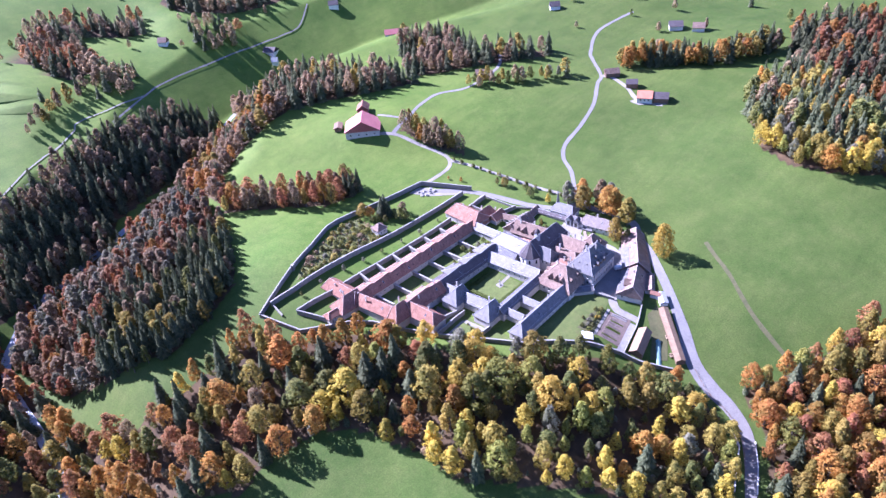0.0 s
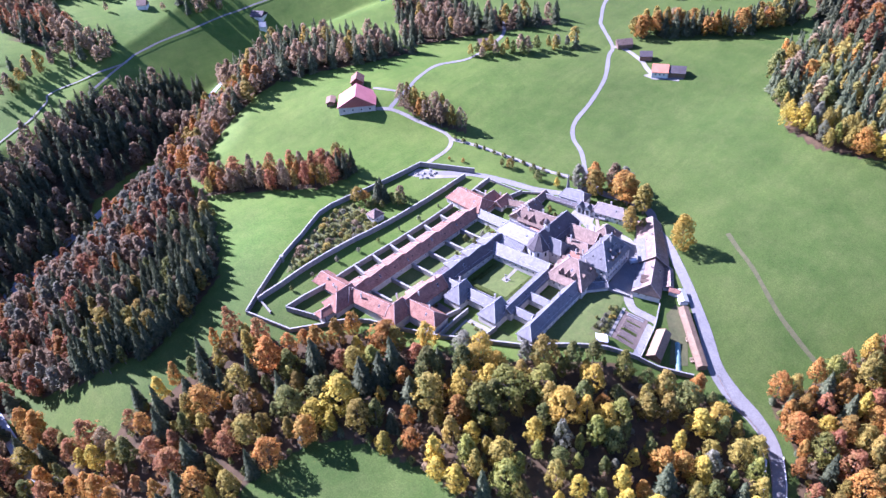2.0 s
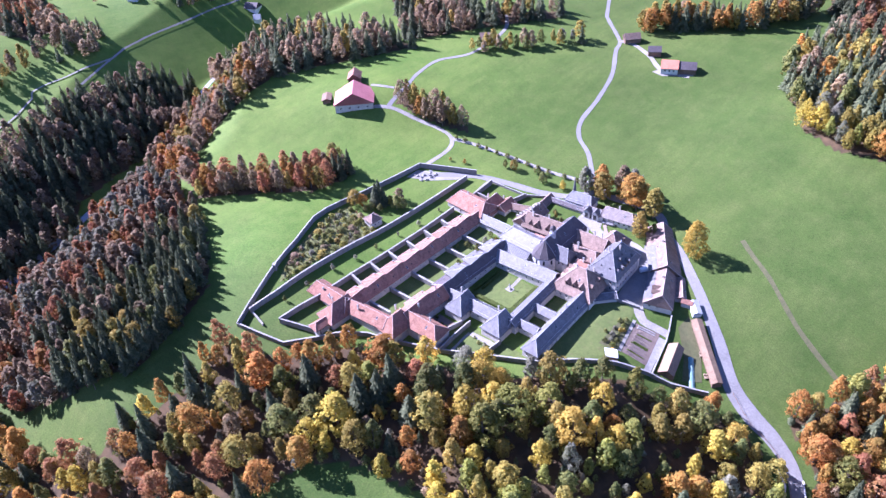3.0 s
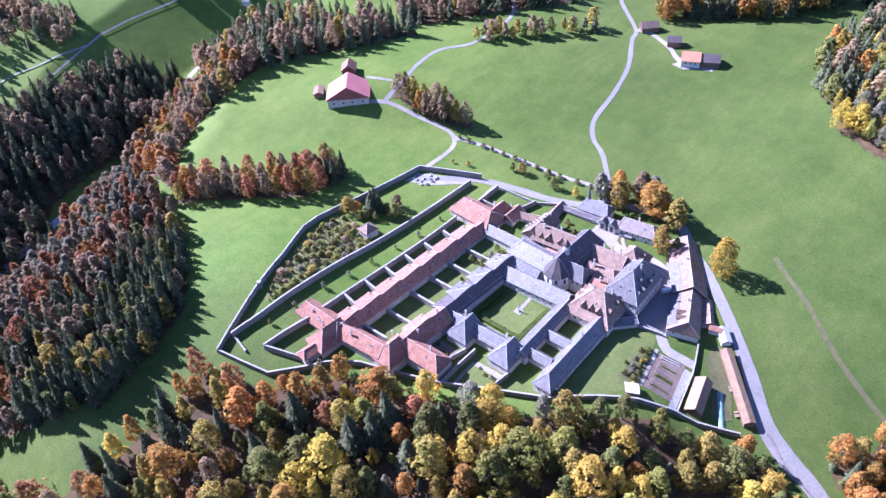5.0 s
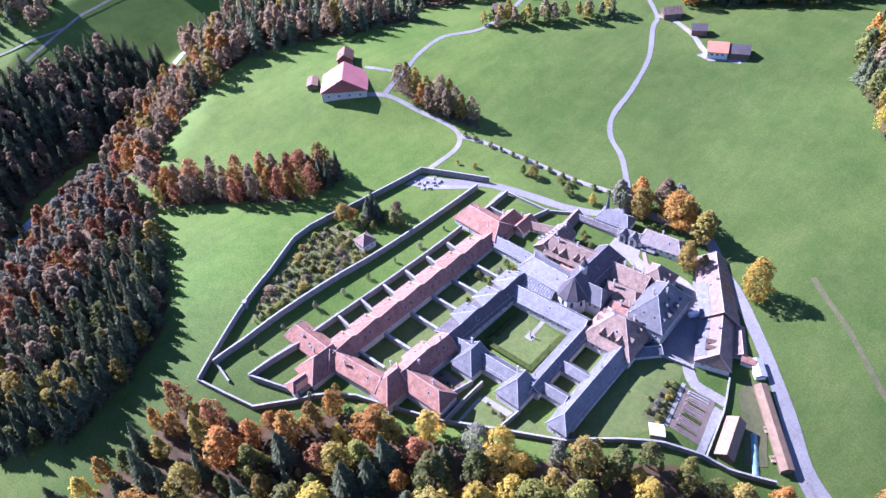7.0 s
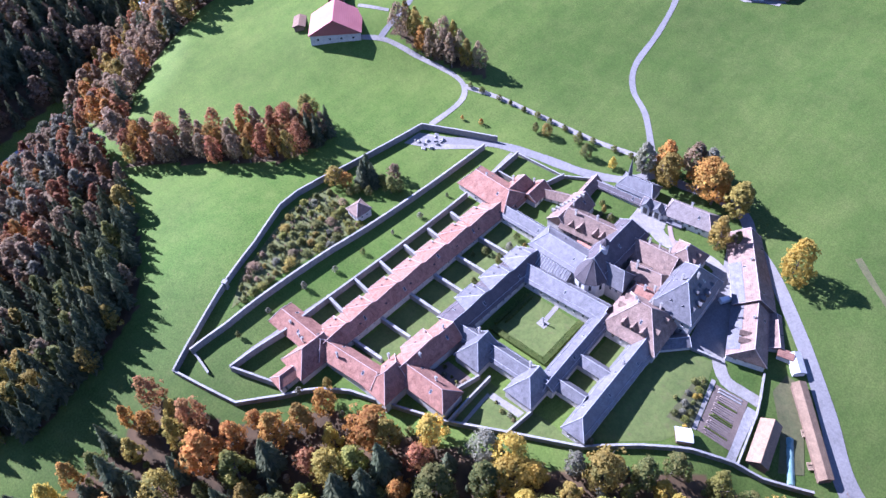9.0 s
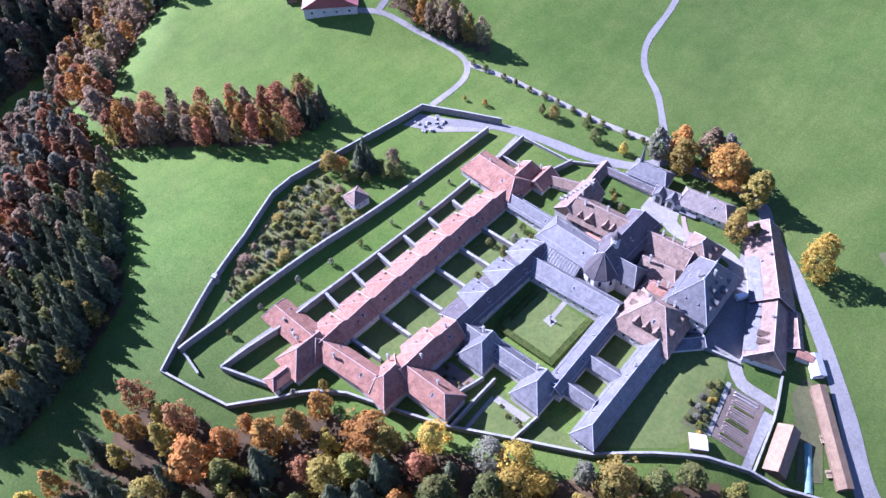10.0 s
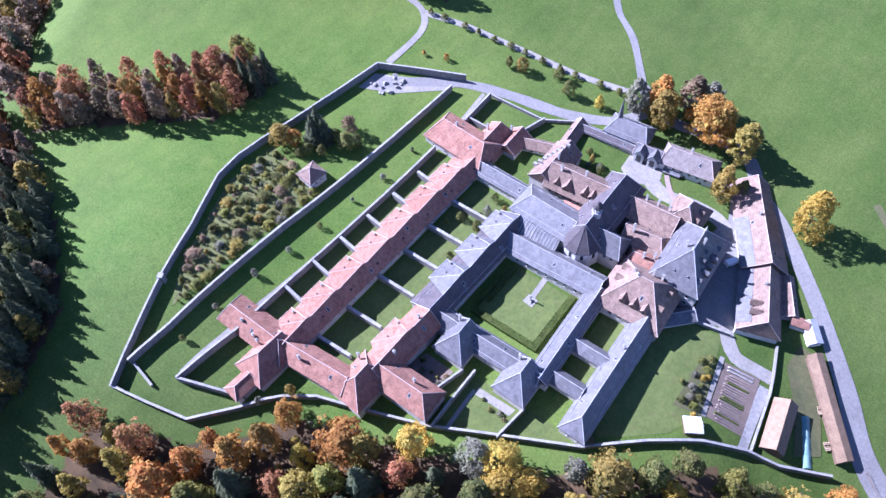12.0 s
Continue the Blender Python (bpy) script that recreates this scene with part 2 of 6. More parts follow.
PROFILE = ((-900, -95), (-300, -60), (-130, -33), (-84, -22), (-50, -11), (-28, -3.5), (0, 0), (60, 3.5), (100, 8), (130, 11.5), (175, 23), (220, 29), (300, 34), (420, 50), (700, 95), (1100, 170), (2600, 330))
STREAM = ((-60, -400, -75), (-170, -170, -54), (-235, -64, -42), (-292, 20, -30), (-250, 118, -14), (-218, 165, -8), (-202, 262, 0), (-164, 336, 6), (-92, 375, 14), (-22, 402, 22), (60, 430, 34), (160, 560, 60), (240, 1000, 120))
def smooth(t):
    t = np.clip(t, 0, 1)
    return t * t * (3 - 2 * t)
def terrain(x, y):
    """Ground height in metres at plan positions x, y (arrays or numbers)."""
    x, y = np.asarray(x, float), np.asarray(y, float)
    r, f = 0.643 * x + 0.766 * y, -0.766 * x + 0.643 * y
    edge = np.interp(r, (-140, -60, -20, 15, 35, 55, 75), (0, 15, 32, 38, 28, 8, 0))
    lift = np.where(f < 0, np.minimum(f + edge, 0), f)
    base = sum(np.interp(lift + o, *zip(*PROFILE)) for o in (-16, -8, 0, 8, 16)) / 5
    base = base + 9 * np.exp(-((r + 115) / 45) ** 2 - ((f - 32) / 55) ** 2)
    base = base + 20 * np.exp(-((r - 215) / 85) ** 2 - ((f - 85) / 85) ** 2) + 5 * np.exp(-((r + 70) / 35) ** 2 - ((f - 172) / 30) ** 2)
    best, signed, level = np.full(x.shape, 1e9), np.zeros(x.shape), np.zeros(x.shape)
    for (r0, f0, z0), (r1, f1, z1) in zip(STREAM, STREAM[1:]):
        dr, df = r1 - r0, f1 - f0
        t = np.clip(((r - r0) * dr + (f - f0) * df) / (dr * dr + df * df), 0, 1)
        er, ef = r - r0 - t * dr, f - f0 - t * df
        d = np.hypot(er, ef)
        near = d < best
        side = np.sign(dr * ef - df * er)
        best, signed, level = np.where(near, d, best), np.where(near, side * d, signed), np.where(near, z0 + t * (z1 - z0), level)
    home = level + (base - level) * smooth((best - 4) / 62)
    far = level + 0.6 * np.clip(best - 5, 0, 62) + 0.22 * np.clip(best - 67, 0, 150) + 0.26 * np.clip(best - 217, 0, 900) + 0.12 * np.clip(best - 1117, 0, 3000)
    far = far + smooth((best - 60) / 60) * (4 * np.sin(r / 38 + 1) * np.sin(f / 46) + 2.2 * np.sin(r / 17 + f / 23))
    z = np.where(signed > 0, far, home)
    return z + smooth((f - 150) / 120) * 2.2 * np.sin(r / 31) * np.sin(f / 37 + 1)


def ground_at(x, y):
    return float(terrain(x, y))


def inside(poly, x, y):
    """Mask of the plan positions that lie in a polygon."""
    hit = np.zeros(x.shape, bool)
    for (x0, y0), (x1, y1) in zip(poly, poly[1:] + poly[:1]):
        cross = (y0 > y) != (y1 > y)
        with np.errstate(divide="ignore", invalid="ignore"):
            hit ^= cross & (x < (x1 - x0) * (y - y0) / (y1 - y0) + x0)
    return hit


# woods by their outlines in plan
SPRUCE_WOOD = [(-172, -76), (-138, -86), (-106, -103), (-97, -125), (-90, -152), (-109, -176), (-139, -200), (-182, -212), (-222, -196), (-222, -166), (-212, -142), (-240, -114), (-250, -72)]
TREE_ROW = [(-179, -72), (-161, -52), (-131, -24), (-128, 2), (-140, 6), (-158, -22), (-194, -58)]
STREAM_BANK = [(-258, -68), (-185, -68), (-229, -44), (-239, -21), (-244, 24), (-262, 26), (-310, -1), (-276, -50)]
SHADE_WOOD = [(-220, -210), (-285, -178), (-296, -152), (-318, -114), (-326, -61), (-344, -25), (-335, 5), (-316, -6), (-276, -63), (-262, -114), (-232, -138), (-232, -172), (-222, -204)]
UPPER_WOOD = [(-340, 24), (-342, 34), (-290, 52), (-276, 91), (-222, 121), (-203, 121), (-221, 78), (-248, 22), (-321, 20)]
VALLEY_WOOD = [(-219, 122), (-278, 164), (-256, 194), (-200, 187), (-153, 226), (-150, 211), (-183, 170), (-207, 136)]
HILL_WOOD = [(-446, -97), (-482, -94), (-524, -64), (-496, 25), (-462, 13), (-488, -43), (-409, -51), (-403, -80)]
HEDGE_LINE = [(-350, -126), (-358, -126), (-376, -96), (-398, -58), (-392, -54), (-368, -94)]
KNOLL_WOOD = [(-435, 44), (-403, 37), (-401, 65), (-424, 87), (-440, 67)]
PASTURE_CLUMP = [(-409, -53), (-374, -64), (-366, -46), (-396, -27)]
LAWN_SPRUCES = [(-119, -180), (-97, -171), (-90, -149), (-95, -130), (-104, -112), (-124, -98), (-138, -104), (-119, -124), (-112, -150), (-124, -170)]
TOP_WOOD = [(-500, 47), (-560, 100), (-600, 260), (-480, 260), (-430, 190), (-440, 127), (-470, 53)]
COPSE = [(-164, 136), (-142, 160), (-112, 198), (-117, 201), (-146, 166), (-168, 144)]
FARM_TREES = [(-157, 62), (-127, 69), (-106, 77), (-111, 81), (-140, 75), (-160, 71)]
BELT = [(-91, 233), (-82, 248), (-38, 277), (-25, 300), (-10, 326), (-20, 334), (-36, 309), (-49, 285), (-89, 259), (-99, 241)]
EAST_WOOD = [(47, 187), (69, 181), (90, 187), (118, 208), (150, 235), (130, 252), (83, 258), (38, 290), (14, 298), (5, 262), (14, 228)]
EAST_HILL = [(-11, 336), (8, 319), (38, 307), (69, 295), (120, 275), (160, 420), (22, 450), (-8, 410), (-21, 372)]
ROAD_WOOD = [(125, 34), (142, 23), (153, 9), (164, -8), (205, 10), (215, 70), (172, 112), (152, 102), (139, 60)]
FRONT_WOOD = [(-67, -138), (-71, -117), (-50, -106), (-37, -94), (-27, -77), (-12, -67), (8, -57), (24, -47.5), (43, -34), (58, -18), (70, -5), (80, 0), (92, 6), (100, 13), (112, 17), (124, 14), (136, 6), (145, -6), (154, -22), (100, -66), (63, -95), (43, -97), (16, -107), (0, -120), (-8, -146), (-4, -165), (-93, -247), (-139, -226), (-128, -210), (-101, -201), (-76, -182), (-68, -156)]
RAVINE_WOOD = [(-142, -209), (-184, -218), (-224, -214), (-262, -236), (-240, -300), (-130, -310), (-60, -270), (-93, -249), (-137, -229)]
WOODS = [RAVINE_WOOD, SPRUCE_WOOD, TREE_ROW, STREAM_BANK, SHADE_WOOD, UPPER_WOOD, VALLEY_WOOD, HILL_WOOD, TOP_WOOD, FARM_TREES, EAST_WOOD, EAST_HILL, ROAD_WOOD, FRONT_WOOD]


def grass_material():
    m, n, l = nodes_of("meadow grass")
    p = n["Principled BSDF"]
    co = n.new("ShaderNodeTexCoord").outputs["Object"]
    mp = n.new("ShaderNodeMapping")
    mp.inputs["Rotation"].default_value, mp.inputs["Scale"].default_value = (0, 0, radians(35)), (1.0, 0.16, 1.0)
    l.new(co, mp.inputs[0])
    broad, mid, streak, grain = noise_node(n, l, co, 0.012, 5), noise_node(n, l, co, 0.09, 5, 0.65), noise_node(n, l, mp.outputs[0], 0.22, 4), noise_node(n, l, co, 1.6, 5, 0.75)
    a = ramp_node(n, l, broad.outputs[0], ((0.38, (0.061, 0.104, 0.0205)), (0.62, (0.096, 0.139, 0.0305)))).outputs[0]
    a = mix_node(n, l, ramp_node(n, l, mid.outputs[0], ((0.42, (0, 0, 0)), (0.72, (0.6, 0.6, 0.6)))).outputs[0], a, (0.103, 0.133, 0.035))
    a = mix_node(n, l, ramp_node(n, l, streak.outputs[0], ((0.45, (0, 0, 0)), (0.7, (0.35, 0.35, 0.35)))).outputs[0], a, (0.049, 0.093, 0.0175))
    a = mix_node(n, l, 0.8, a, ramp_node(n, l, grain.outputs[0], ((0.3, (0.5, 0.52, 0.5)), (0.7, (1.4, 1.38, 1.3)))).outputs[0], "MULTIPLY")
    patchy = noise_node(n, l, co, 0.035, 6, 0.7)
    a = mix_node(n, l, 0.9, a, ramp_node(n, l, patchy.outputs[0], ((0.3, (0.76, 0.8, 0.78)), (0.5, (1.0, 1.0, 1.0)), (0.68, (1.2, 1.13, 1.18)))).outputs[0], "MULTIPLY")
    tufts = noise_node(n, l, co, 0.5, 5, 0.8)
    a = mix_node(n, l, ramp_node(n, l, tufts.outputs[0], ((0.55, (0, 0, 0)), (0.72, (0.55, 0.55, 0.55)))).outputs[0], a, (0.112, 0.125, 0.038))
    # grass colour scaled down or up in place of differing light
    light_tint = n.new("ShaderNodeAttribute")
    light_tint.attribute_name = "light_tint"
    a = mix_node(n, l, 1.0, a, ramp_node(n, l, light_tint.outputs["Fac"], ((0.0, (0.84, 0.82, 0.9)), (0.5, (1.0, 1.0, 1.0)), (1.0, (1.2, 1.22, 1.1)))).outputs[0], "MULTIPLY")
    at = n.new("ShaderNodeAttribute")
    at.attribute_name = "litter"
    leaf = ramp_node(n, l, mid.outputs[0], ((0.35, (0.045, 0.035, 0.022)), (0.7, (0.13, 0.085, 0.045)))).outputs[0]
    edge = n.new("ShaderNodeMath")
    edge.operation = "MULTIPLY_ADD"
    l.new(grain.outputs[0], edge.inputs[0])
    edge.inputs[1].default_value = 0.8
    l.new(at.outputs["Fac"], edge.inputs[2])
    a = mix_node(n, l, ramp_node(n, l, edge.outputs[0], ((0.75, (0, 0, 0)), (1.0, (1, 1, 1)))).outputs[0], a, leaf)
    bm = n.new("ShaderNodeBump")
    bm.inputs["Strength"].default_value, bm.inputs["Distance"].default_value = 0.3, 0.15
    l.new(grain.outputs[0], bm.inputs["Height"])
    l.new(bm.outputs[0], p.inputs["Normal"])
    l.new(a, p.inputs["Base Color"])
    p.inputs["Roughness"].default_value, p.inputs["Specular IOR Level"].default_value = 0.75, 0.08
    return m


# ---- ground: one sheet to the horizon ----
def build_ground():
    far = np.array((330, 360, 400, 450, 520, 620, 760, 950, 1250, 1700, 2400))
    rs = np.concatenate((-far[::-1] - 0, np.arange(-320, 270, 2.5), far - 55))
    fs = np.concatenate((-far[::-1] + 90, np.arange(-230, 440, 2.5), far + 110))
    R, Fd = np.meshgrid(rs, fs)
    X, Y = 0.643 * R - 0.766 * Fd, 0.766 * R + 0.643 * Fd
    Z = terrain(X, Y)
    h, w = R.shape
    idx = np.arange(h * w).reshape(h, w)
    quads = np.stack((idx[:-1, :-1], idx[:-1, 1:], idx[1:, 1:], idx[1:, :-1]), -1).reshape(-1, 4)
    me = bpy.data.meshes.new("ground")
    me.from_pydata(np.stack((X, Y, Z), -1).reshape(-1, 3).tolist(), [], quads.tolist())
    me.polygons.foreach_set("use_smooth", [True] * len(me.polygons))
    litter = np.zeros(h * w)
    for poly in WOODS:
        litter = np.maximum(litter, inside(poly, X.ravel(), Y.ravel()) * 0.75)
    me.attributes.new("litter", "FLOAT", "POINT").data.foreach_set("value", litter)
    # grass painted brighter leftward, darker rightward, standing in for light and haze
    painted_light = 0.5 - (R - 10 + 14 * np.sin(Fd / 41) + 8 * np.sin(Fd / 17 + R / 23)) / 150
    # sun-facing western clearing painted darker to offset its light; lower meadow is duller grass
    painted_light = np.clip(painted_light, 0, 1) * (1 - smooth((-60 - R) / 45) * smooth((40 - Fd) / 60)) * (1 - 0.8 * smooth((-50 - Fd) / 30))
    me.attributes.new("light_tint", "FLOAT", "POINT").data.foreach_set("value", painted_light.ravel())
    me.materials.append(grass_material())
    tagged(new("ground", me), "green autumn meadow slopes with leaf litter under the woods", "ground", kind="structure")


build_ground()


def dense(points, step=2.0):
    """Points along a smooth curve through the given plan points."""
    out = []
    n = len(points)
    for i in range(n - 1):
        p0, p1, p2, p3 = (Vector(points[max(0, min(n - 1, j))]) for j in (i - 1, i, i + 1, i + 2))
        k = max(2, int((p2 - p1).length / step))
        for s in range(k):
            t = s / k
            out.append(0.5 * (2 * p1 + (p2 - p0) * t + (2 * p0 - 5 * p1 + 4 * p2 - p3) * t * t + (3 * p1 - p0 - 3 * p2 + p3) * t ** 3))
    return out + [Vector(points[-1])]


def ribbon(name, points, width, material, label, lift=0.14, category="road", widths=None):
    line = dense(points)
    g = Geo()
    cols = max(2, int(width / 1.5) + 1)
    rows = []
    for i, p in enumerate(line):
        d = (line[min(i + 1, len(line) - 1)] - line[max(i - 1, 0)]).normalized()
        w = width * (1 + 0.06 * math.sin(i * 0.7) + 0.05 * math.sin(i * 0.23 + 1))
        if widths:
            w = np.interp(i / len(line), np.linspace(0, 1, len(widths)), widths)
        rows.append([(p.x - d.y * w * (c / cols - 0.5), p.y + d.x * w * (c / cols - 0.5)) for c in range(cols + 1)])
    flat = np.array(rows).reshape(-1, 2)
    z = terrain(flat[:, 0], flat[:, 1]) + lift
    n = cols + 1
    faces = [(i * n + c, (i + 1) * n + c, (i + 1) * n + c + 1, i * n + c + 1) for i in range(len(line) - 1) for c in range(cols)]
    g.add([(x, y, h) for (x, y), h in zip(flat, z)], [q[::-1] for q in faces])
    return solid(name, g, material, label, category, kind="structure", smooth_shade=True)


def patch(name, poly, material, label, lift=0.12, category="paving", step=1.5, height=None):
    """A draped piece of ground cover with the outline of a convex plan polygon."""
    xs, ys = zip(*poly)
    centre = Vector((sum(xs) / len(xs), sum(ys) / len(ys)))
    g = Geo()
    ring = []
    for a, b in zip(poly, poly[1:] + poly[:1]):
        a, b = Vector(a), Vector(b)
        k = max(1, int((b - a).length / step))
        ring += [a + (b - a) * (i / k) for i in range(k)]
    layers = max(2, int(max((p - centre).length for p in ring) / step))
    pts, faces = [], []
    for j in range(layers + 1):
        pts += [centre + (p - centre) * (j / layers) for p in ring]
    m = len(ring)
    for j in range(layers):
        for i in range(m):
            q = (j * m + i, j * m + (i + 1) % m, (j + 1) * m + (i + 1) % m, (j + 1) * m + i)
            faces.append(q[::-1] if j else (q[3], q[2], q[0]))
    flat = np.array([(p.x, p.y) for p in pts])
    z = terrain(flat[:, 0], flat[:, 1]) + lift if height is None else np.full(len(flat), height)
    g.add([(x, y, h) for (x, y), h in zip(flat, z)], faces)
    return solid(name, g, material, label, category, kind="structure", smooth_shade=True)


# roads and tracks
ribbon("road", [(172, -40), (160, -18), (148, 3), (138, 16), (126, 22), (114, 24.5), (101, 30), (86.5, 42.5), (62.8, 61.2), (45.5, 74.2), (32, 82), (22, 91), (8, 92), (-8, 88), (-24, 94)], 5.0, ASPHALT, "pale asphalt lane curving past the monastery barns", widths=(4.8, 5, 5.2, 6.2, 8, 6.6, 5.2, 5, 5, 4.8, 4.4, 4.4))
ribbon("road", [(-24, 94), (-40, 110), (-54, 119), (-63, 132), (-68, 155), (-76, 179), (-91, 203), (-97, 215), (-121, 235), (-131, 246), (-152, 284), (-150, 330)], 2.7, ASPHALT, "narrow pale asphalt lane climbing the meadow")
ribbon("road", [(-97, 215), (-87, 217), (-70, 211), (-54, 202), (-36, 206)], 3.2, GRAVEL, "short gravel drive to the red roofed farm")
ribbon("road", [(-158, 57), (-165, 79), (-172, 96), (-175, 116), (-164, 139), (-168, 175), (-185, 195)], 2.6, ASPHALT, "thin pale lane from the farm over the hill")
ribbon("road", [(-181, 62), (-168, 71)], 2.2, GRAVEL, "short pale farm track")
ribbon("road", [(-104, 40), (-105, 59), (-111, 67), (-121, 68), (-136, 64), (-155, 58), (-166, 48)], 2.6, GRAVEL, "gravel track between farm and enclosure wall")
ribbon("road", [(-111, 67), (-93, 73.5), (-67, 79), (-46, 83), (-24, 90)], 2.6, GRAVEL, "pale avenue path lined with small trees")
ribbon("road", [(-100, 31), (-82, 47), (-72, 53.5), (-59, 59), (-38, 66), (-24, 74), (-18, 82), (-14, 89)], 4.2, ASPHALT, "wide pale lane along the outside of the enclosure wall")
ribbon("road", [(-340, -70), (-366, -36), (-382, -9), (-392, 38), (-404, 89), (-402, 116), (-401, 138), (-415, 160)], 1.3, GRAVEL, "far pale hillside lane", 0.5)
ribbon("road", [(-300, -170), (-315, -148), (-324, -133), (-329, -119), (-345, -95), (-352, -70), (-366, -36)], 1.2, GRAVEL, "far pale lane beside the wood", 0.5)
ribbon("stream", [(0.643 * r - 0.766 * f, 0.766 * r + 0.643 * f) for r, f, _ in STREAM[1:8]], 7, WATER, "bright rushing mountain stream in the wooded ravine", 0.25, "stream", widths=(5, 6, 5, 6, 5, 4, 3))
ribbon("worn_track", [(63, 101), (72, 95), (84, 88), (108, 72), (134, 62)], 2.4, WORN_TURF, "faint worn earth strip across the meadow", 0.06, "track")
# lawns and garden grass inside the walls
patch("lawn", [(35, 24), (42, 26.5), (51, 29.6), (53.6, 22), (59.4, 4), (55.8, -6), (47.6, -15.4), (41.2, -21.4), (36, -21)], GARTH_GRASS, "olive lawn below the eastern wing", 0.05, "lawn")
patch("lawn", [(-59.2, -60), (-51.0, -60), (-54.6, 22), (-61.8, 22)], GARTH_GRASS, "dull garden grass behind the western cells", 0.045, "lawn")
patch("lawn", [(-38.6, -55), (-25.6, -55), (-28.0, 20), (-42.4, 24)], GARTH_GRASS, "dull garden grass between the two cell rows", 0.045, "lawn")
patch("lawn", [(23.4, -19), (32, -17), (28.6, 13), (19.8, 12)], GARTH_GRASS, "dull grass of the eastern courts", 0.045, "lawn")
patch("lawn", [(1, -31), (30, -27), (36, -27), (38, -30), (20, -40), (6, -48), (-1, -50)], GARTH_GRASS, "dull grass of the sunken southern gardens", 0.035, "lawn")
# yards
patch("pavement", [(40, 63), (44, 56), (52, 34), (41, 27), (36, 46), (28, 55), (30, 66), (24, 78), (30, 76)], ASPHALT, "pale asphalt yard between main house and barn")
ribbon("pavement", [(-4, 68.5), (1, 63), (8, 60.5), (18, 63), (27, 64), (34, 61)], 5.2, GRAVEL, "pale gravel drive through the forecourt", 0.16, "paving")
patch("pavement", [(-10, 67), (2, 69.4), (4, 65), (2, 60), (-4, 57), (-9, 60)], GRAVEL, "pale gravel forecourt inside the gate")
ribbon("pavement", [(49.8, 33.4), (53.0, 29.8), (57.6, 27.0), (63.0, 28.0), (69.0, 29.4)], 4.0, GRAVEL, "grey gravel path beside the vegetable garden", 0.14, "paving")
patch("pavement", [(-104, 33), (-104, 24), (-92, 31), (-77.5, 46), (-76.5, 51)], GRAVEL, "pale rubble strewn corner inside the enclosure wall")
patch("orchard_ground", [(-79, -79), (-87, -70), (-104, -36), (-106, -16), (-80, -20), (-79, -46)], ROUGH_GRASS, "rough olive brown grass and brambles of the orchard", 0.07, "grass", 2.0)

# ---- buildings ----
class Frame2:
    """Plan frame along an axis: s from the first end, u to its right; heights may fall along the axis."""

    def __init__(self, p0, p1, drop=0.0):
        self.a, b = Vector(p0), Vector(p1)
        self.length = (b - self.a).length
        self.d = (b - self.a) / self.length
        self.n = Vector((self.d.y, -self.d.x))
        self.turn = math.atan2(self.d.y, self.d.x)
        self.drop = drop

    def at(self, s, u, z):
        p = self.a + self.d * s + self.n * u
        return (p.x, p.y, z + self.drop * s / self.length)


def roof_faces(fr, left, right, eave, ridge, hip0, hip1, eave_l=None, thick=0.28, top=None):
    """Closed roof body over s 0..length and u -left..right, ridge at u = 0; returns it and its ridge and hip lines."""
    L, el = fr.length, eave if eave_l is None else eave_l
    A, B, C, D = (0, right, eave), (L, right, eave), (L, -left, el), (0, -left, el)
    P, Q = (hip0, 0, ridge), (L - hip1, 0, ridge)
    pts = [A, B, C, D, P, Q] + [(s, u, z - thick) for s, u, z in (A, B, C, D, P, Q)]
    g = Geo()
    g.add([fr.at(*p) for p in pts], [(0, 1, 5, 4), (2, 3, 4, 5), (1, 2, 5), (3, 0, 4), (10, 11, 7, 6), (11, 10, 9, 8), (11, 8, 7), (10, 6, 9), (0, 6, 7, 1), (1, 7, 8, 2), (2, 8, 9, 3), (3, 9, 6, 0)])
    lines = [(P, Q)] + [(P, A), (P, D)] * (hip0 > 0) + [(Q, B), (Q, C)] * (hip1 > 0) + [(P, A), (P, D)] * (hip0 == 0) + [(Q, B), (Q, C)] * (hip1 == 0)
    return g, [(fr.at(*p), fr.at(*q)) for p, q in lines]


def window_on(parent, fr, s, u, z, w, h, facing, shutter=None):
    """A window set in a wall at (s, u): facing 'r', 'l' (long sides) or 'a', 'b' (ends)."""
    turn = fr.turn if facing in "rl" else fr.turn + math.pi / 2
    out = {"r": (0, 1), "l": (0, -1), "a": (-1, 0), "b": (1, 0)}[facing]
    at = lambda k: fr.at(s + out[0] * k, u + out[1] * k, z)
    g = Geo()
    side = Vector((math.cos(turn), math.sin(turn), 0))
    c = Vector(at(0.03))
    for k in (-1, 1):
        g.box(c + side * (k * (w / 2 + 0.06)), (0.14, 0.16, h + 0.26), turn)
    for k in (-1, 1):
        g.box(c + Vector((0, 0, k * (h / 2 + 0.06))), (w, 0.16 + 0.1 * (k < 0), 0.14), turn)
    win = part("window", g, STONE_TRIM, parent)
    pane = Geo().box(at(0.0), (w, 0.07, h), turn)
    pane.box(at(0.03), (0.06, 0.05, h), turn, 1)
    part("pane", pane, [GLASS_DARK, WHITE_WALL], win)
    return win


def chimney_on(parent, x, y, z0, z1, w=0.7, material=None):
    g = Geo().box((x, y, (z0 + z1) / 2), (w, w * 0.8, z1 - z0))
    c = part("chimney", g, material or PLASTER, parent)
    cap = Geo().box((x, y, z1 + 0.08), (w + 0.25, w * 0.8 + 0.25, 0.16))
    cap.box((x, y, z1 + 0.3), (w * 0.6, w * 0.5, 0.28), 0, 0, 0.7)
    part("chimney_cap", cap, COPING, c)


